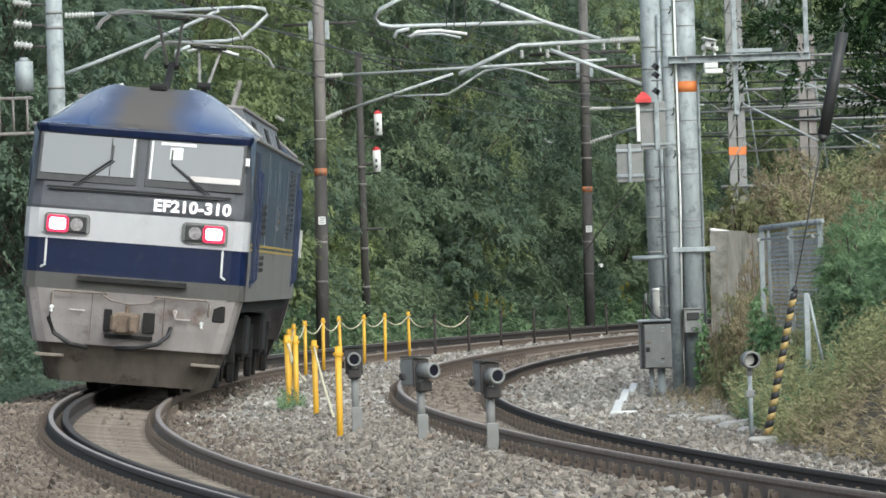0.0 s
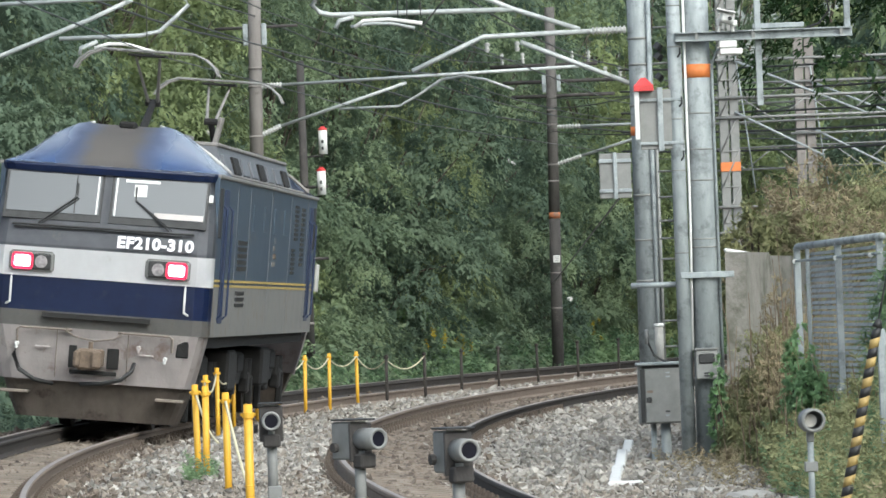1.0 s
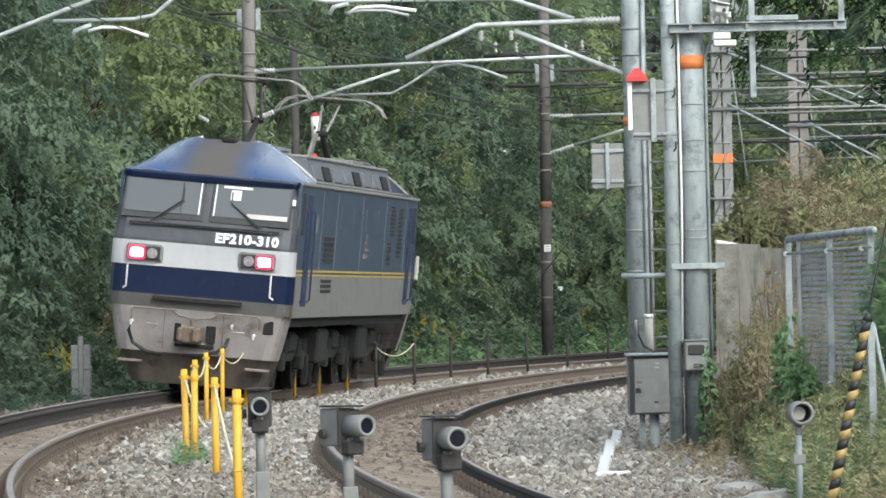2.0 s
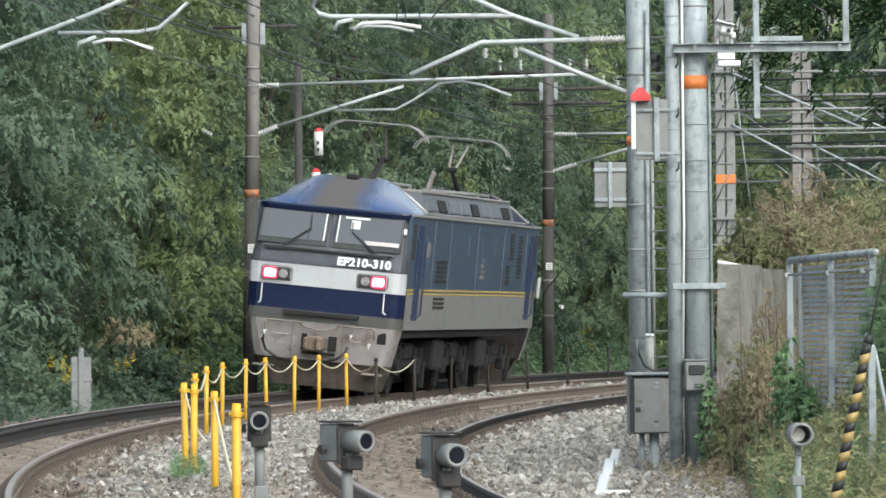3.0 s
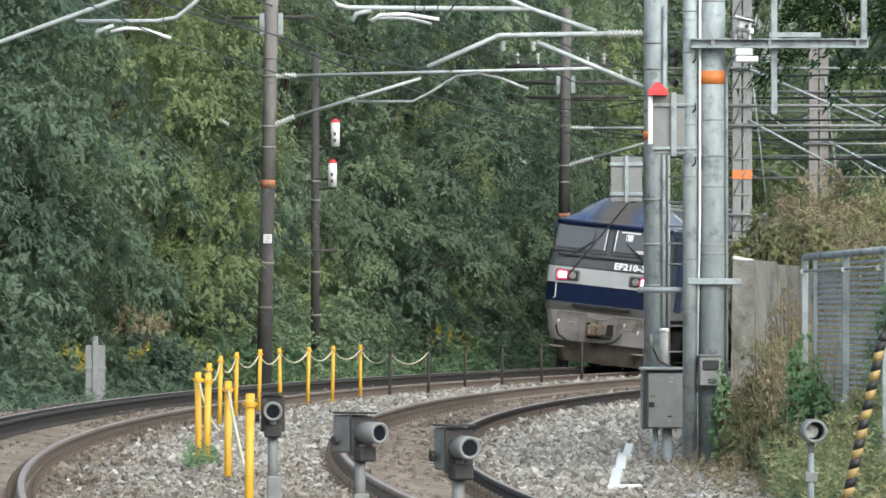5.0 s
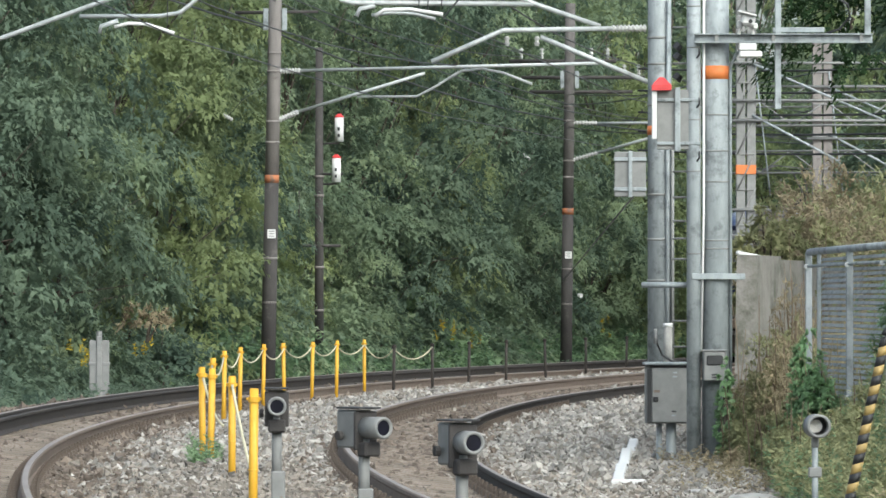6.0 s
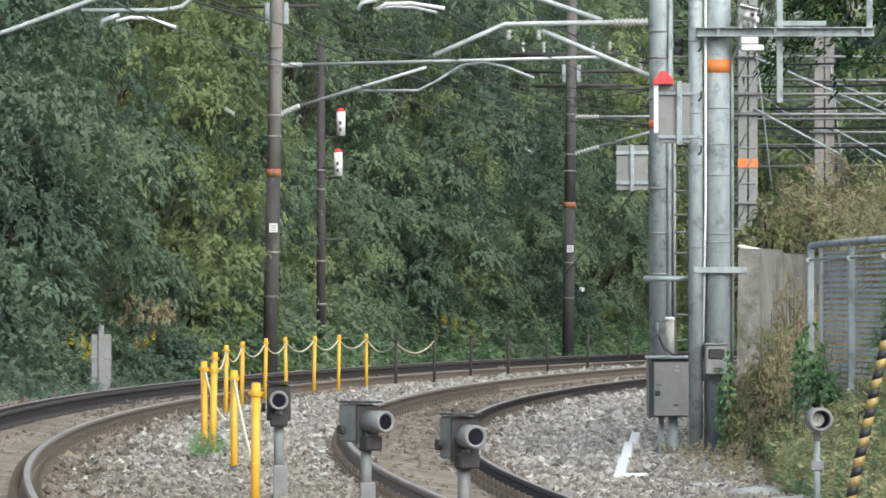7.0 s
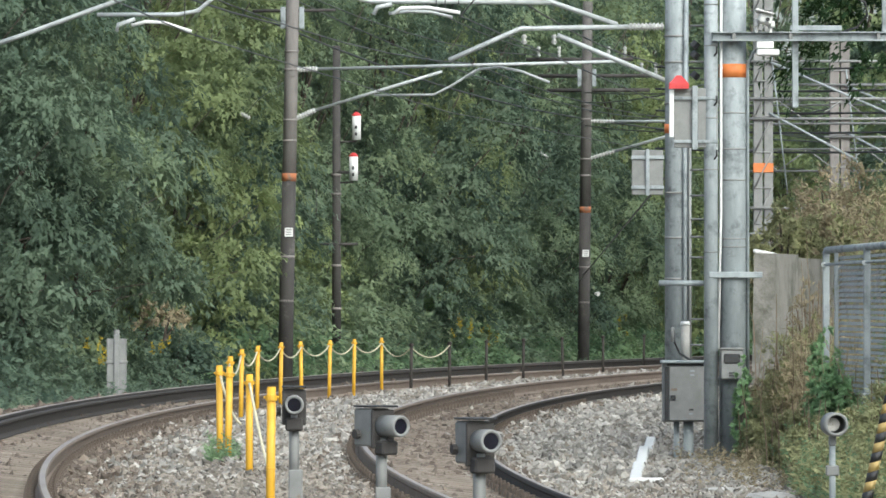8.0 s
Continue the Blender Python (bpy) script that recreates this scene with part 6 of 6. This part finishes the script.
def plant_bank():
    rnd = random.Random(3)
    def spots(n, y0, y1, s0, s1):
        out = []
        for _ in range(n):
            y = rnd.uniform(y0, y1)
            x = foot_x(y) + rnd.uniform(s0, s1)
            out.append((x, y, ground_z(x, y) - 0.03))
        return out
    weeds("weeds_brown", spots(1500, 60, 92, 0.45, 5.5), M_weed_brown, "dry brown weeds on top of the bank", 0.8, 31, 0.09)
    weeds("weeds_bank", spots(1700, 60, 95, 0.5, 5.5), M_weed, "yellowish green weeds on top of the bank", 0.75, 32, 0.10, 0.35)
    weeds("weeds_foot", spots(800, 47, 60, 0.16, 1.0), M_weed, "yellowish green weeds at the foot of the bank", 0.36, 33, 0.055, 0.3)
    weeds("weeds_dry_foot", spots(480, 52, 60, 0.30, 1.25), M_weed_brown, "dry brown weeds along the concrete wall", 0.85, 34, 0.045)
    weeds("weeds_near", spots(1100, 36, 50, 0.10, 1.6), M_weed, "tall yellowish weeds round the fence foot", 0.45, 35, 0.06, 0.36)
    weeds("bamboo_grass", spots(1500, 36, 62, 1.25, 5.0), M_bush, "green bamboo grass on the bank", 0.7, 36, 0.09, 0.3, 34)
    weeds("weeds_mixed", spots(650, 40, 60, 0.05, 1.3), M_bush, "fresh green weeds among the dry ones", 0.40, 37, 0.055, 0.4)
    # creepers on the fence post and on the thick pole
    for x, y, z, r, h, s in ((3.22, 52.6, 0.30, 0.17, 0.85, 81), (3.30, 52.2, 0.15, 0.20, 0.65, 83), (2.72, 57.6, -0.1, 0.10, 0.95, 82)):
        bush("creeper", pose(x, y, z), r, h, s, M_creeper, "bright green creeper climbing beside the post", 150, 30, 0.05, 0.45, "creeper")
    # feathery shrubs before the wall
    for k, (x, y, r, h, mt) in enumerate(((2.90, 57.0, 0.24, 0.62, M_weed), (2.99, 58.3, 0.32, 1.0, M_weed_brown), (3.05, 56.6, 0.32, 0.95, M_weed), (3.16, 57.8, 0.34, 1.30, M_weed), (3.22, 56.4, 0.30, 1.15, M_weed_brown), (3.36, 57.2, 0.34, 1.25, M_weed), (3.46, 58.9, 0.36, 1.50, M_weed_brown), (2.98, 54.8, 0.26, 0.55, M_weed), (3.12, 53.4, 0.24, 0.60, M_weed), (3.05, 51.5, 0.26, 0.55, M_weed), (2.78, 55.4, 0.18, 0.30, M_weed_brown), (3.18, 49.0, 0.28, 0.50, M_weed), (3.35, 46.5, 0.26, 0.50, M_weed))):
        bush("shrub", pose(x, y, ground_z(x, y) - 0.05, 0, 0, 53 * k), r, h, 110 + k, mt, "feathery dry shrub growing against the concrete wall" if mt is M_weed_brown else "feathery olive shrub growing against the concrete wall", 300, 30, 0.046, 0.26, "shrub", "shrubs before the wall", 5)
    # leafy bushes behind the fence end
    for k, (x, y, r, h) in enumerate(((3.95, 46.5, 0.42, 1.0), (4.35, 45.0, 0.5, 1.3), (4.1, 49.5, 0.5, 1.2), (4.7, 48.0, 0.55, 1.5), (3.75, 43.2, 0.36, 0.75), (4.2, 42.0, 0.45, 1.0), (4.65, 43.5, 0.5, 1.3), (4.5, 53.0, 0.6, 1.5))):
        bush("bush", pose(x, y, ground_z(x, y) - 0.05, 0, 0, 71 * k), r, h, 130 + k, M_bush, "leafy olive green bush on the bank behind the fence", 220, 34, 0.085, 0.22, "bush", "bushes behind the fence")
    pole_spots = []
    for _ in range(130):
        y = rnd.uniform(48.5, 59)
        x = rnd.gauss(2.55, 0.22)
        pole_spots.append((x, y, ground_z(x, y) - 0.02))
    weeds("weeds_pole_foot", pole_spots, M_weed_brown, "sparse yellowish weeds round the pole feet", 0.19, 44, 0.045, 0.3)
    weeds("weeds_slope", spots(1100, 25, 38, 0.1, 3.0), M_weed_brown, "dry brown grass on the low slope", 0.32, 45, 0.08, 0.2)
    for k, (x, y, mt, lab) in enumerate(((4.75, 72, M_weed_brown, "brown dry shrub on the bank"), (5.35, 75, M_weed, "yellowish shrub on the bank"), (5.0, 80, M_weed_brown, "brown dry shrub on the bank"), (6.1, 78, M_weed, "yellowish shrub on the bank"), (6.5, 72, M_weed_brown, "brown dry shrub on the bank"), (5.9, 84, M_weed, "yellowish shrub on the bank"), (7.3, 80, M_weed_brown, "brown dry shrub on the bank"), (6.6, 88, M_weed_brown, "brown dry shrub on the bank"), (3.5, 64.3, M_weed, "yellowish shrub on the bank"), (3.85, 67, M_weed_brown, "brown dry shrub on the bank"), (4.3, 69.5, M_weed, "yellowish shrub on the bank"))):
        bush("shrub", pose(x, y, ground_z(x, y) - 0.1, 0, 0, 40 * k), 0.9 if k < 8 else 0.5, 1.75 if k < 8 else 1.1, 60 + k, mt, lab, 190, 40, 0.085, 0.26, "shrub", "shrubs on the bank")
    bush("dead_branch", pose(-5.15, 103.5, 1.05), 0.45, 0.35, 66, M_weed_brown, "withered brown branch hanging in the bushes", 26, 30, 0.10, 0.25, "branch", "")
    weeds("trackside_weeds", [(-2.15 + rnd.uniform(-0.12, 0.15), 54 + rnd.uniform(-1.5, 1), -0.12) for _ in range(26)], M_bush, "small green weeds at the yellow posts", 0.26, 41, 0.07, 0.3)
    outer = []
    for _ in range(900):
        y = rnd.uniform(75, 160)
        x, yy, z = place(LEFT, y, rnd.uniform(-3.6, -2.3))
        outer.append((x, yy, z))
    weeds("verge_weeds", outer, M_leaf3, "low green weeds along the outer ballast edge", 0.45, 42, 0.11, 0.35)
    yl = []
    for cx, cy, cz, n in ((-6.3, 104, 0.45, 6), (-5.3, 106, 0.5, 4), (0.1, 136, 0.75, 7), (0.7, 138, 0.55, 6), (4.1, 150, 0.8, 4)):
        for _ in range(n):
            yl.append((cx + rnd.gauss(0, 0.12), cy + rnd.gauss(0, 0.1), cz + rnd.uniform(-0.2, 0.2)))
    weeds("goldenrod", yl, leafy("yellow_flowers", (0.30, 0.24, 0.03), (0.55, 0.42, 0.05)), "yellow goldenrod flowers among the bushes", 0.25, 43, 0.05, 0.5)
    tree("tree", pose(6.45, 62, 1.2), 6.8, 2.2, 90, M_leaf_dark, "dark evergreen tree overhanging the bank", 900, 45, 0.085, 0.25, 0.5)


plant_bank()


# ---- what moves ----
def motions():
    walk(loco, [(0.1 * i, loco_pose(0.1 * i)) for i in range(81)])
    # each wheel rolls on its tread
    turn = math.degrees(SPEED * LEFT[2] / 0.56) / FPS
    for w in wheelsets:
        x, y, z = w.location
        walk(w, [(i / FPS, pose(x, y, z, -turn * i)) for i in range(241)])


motions()
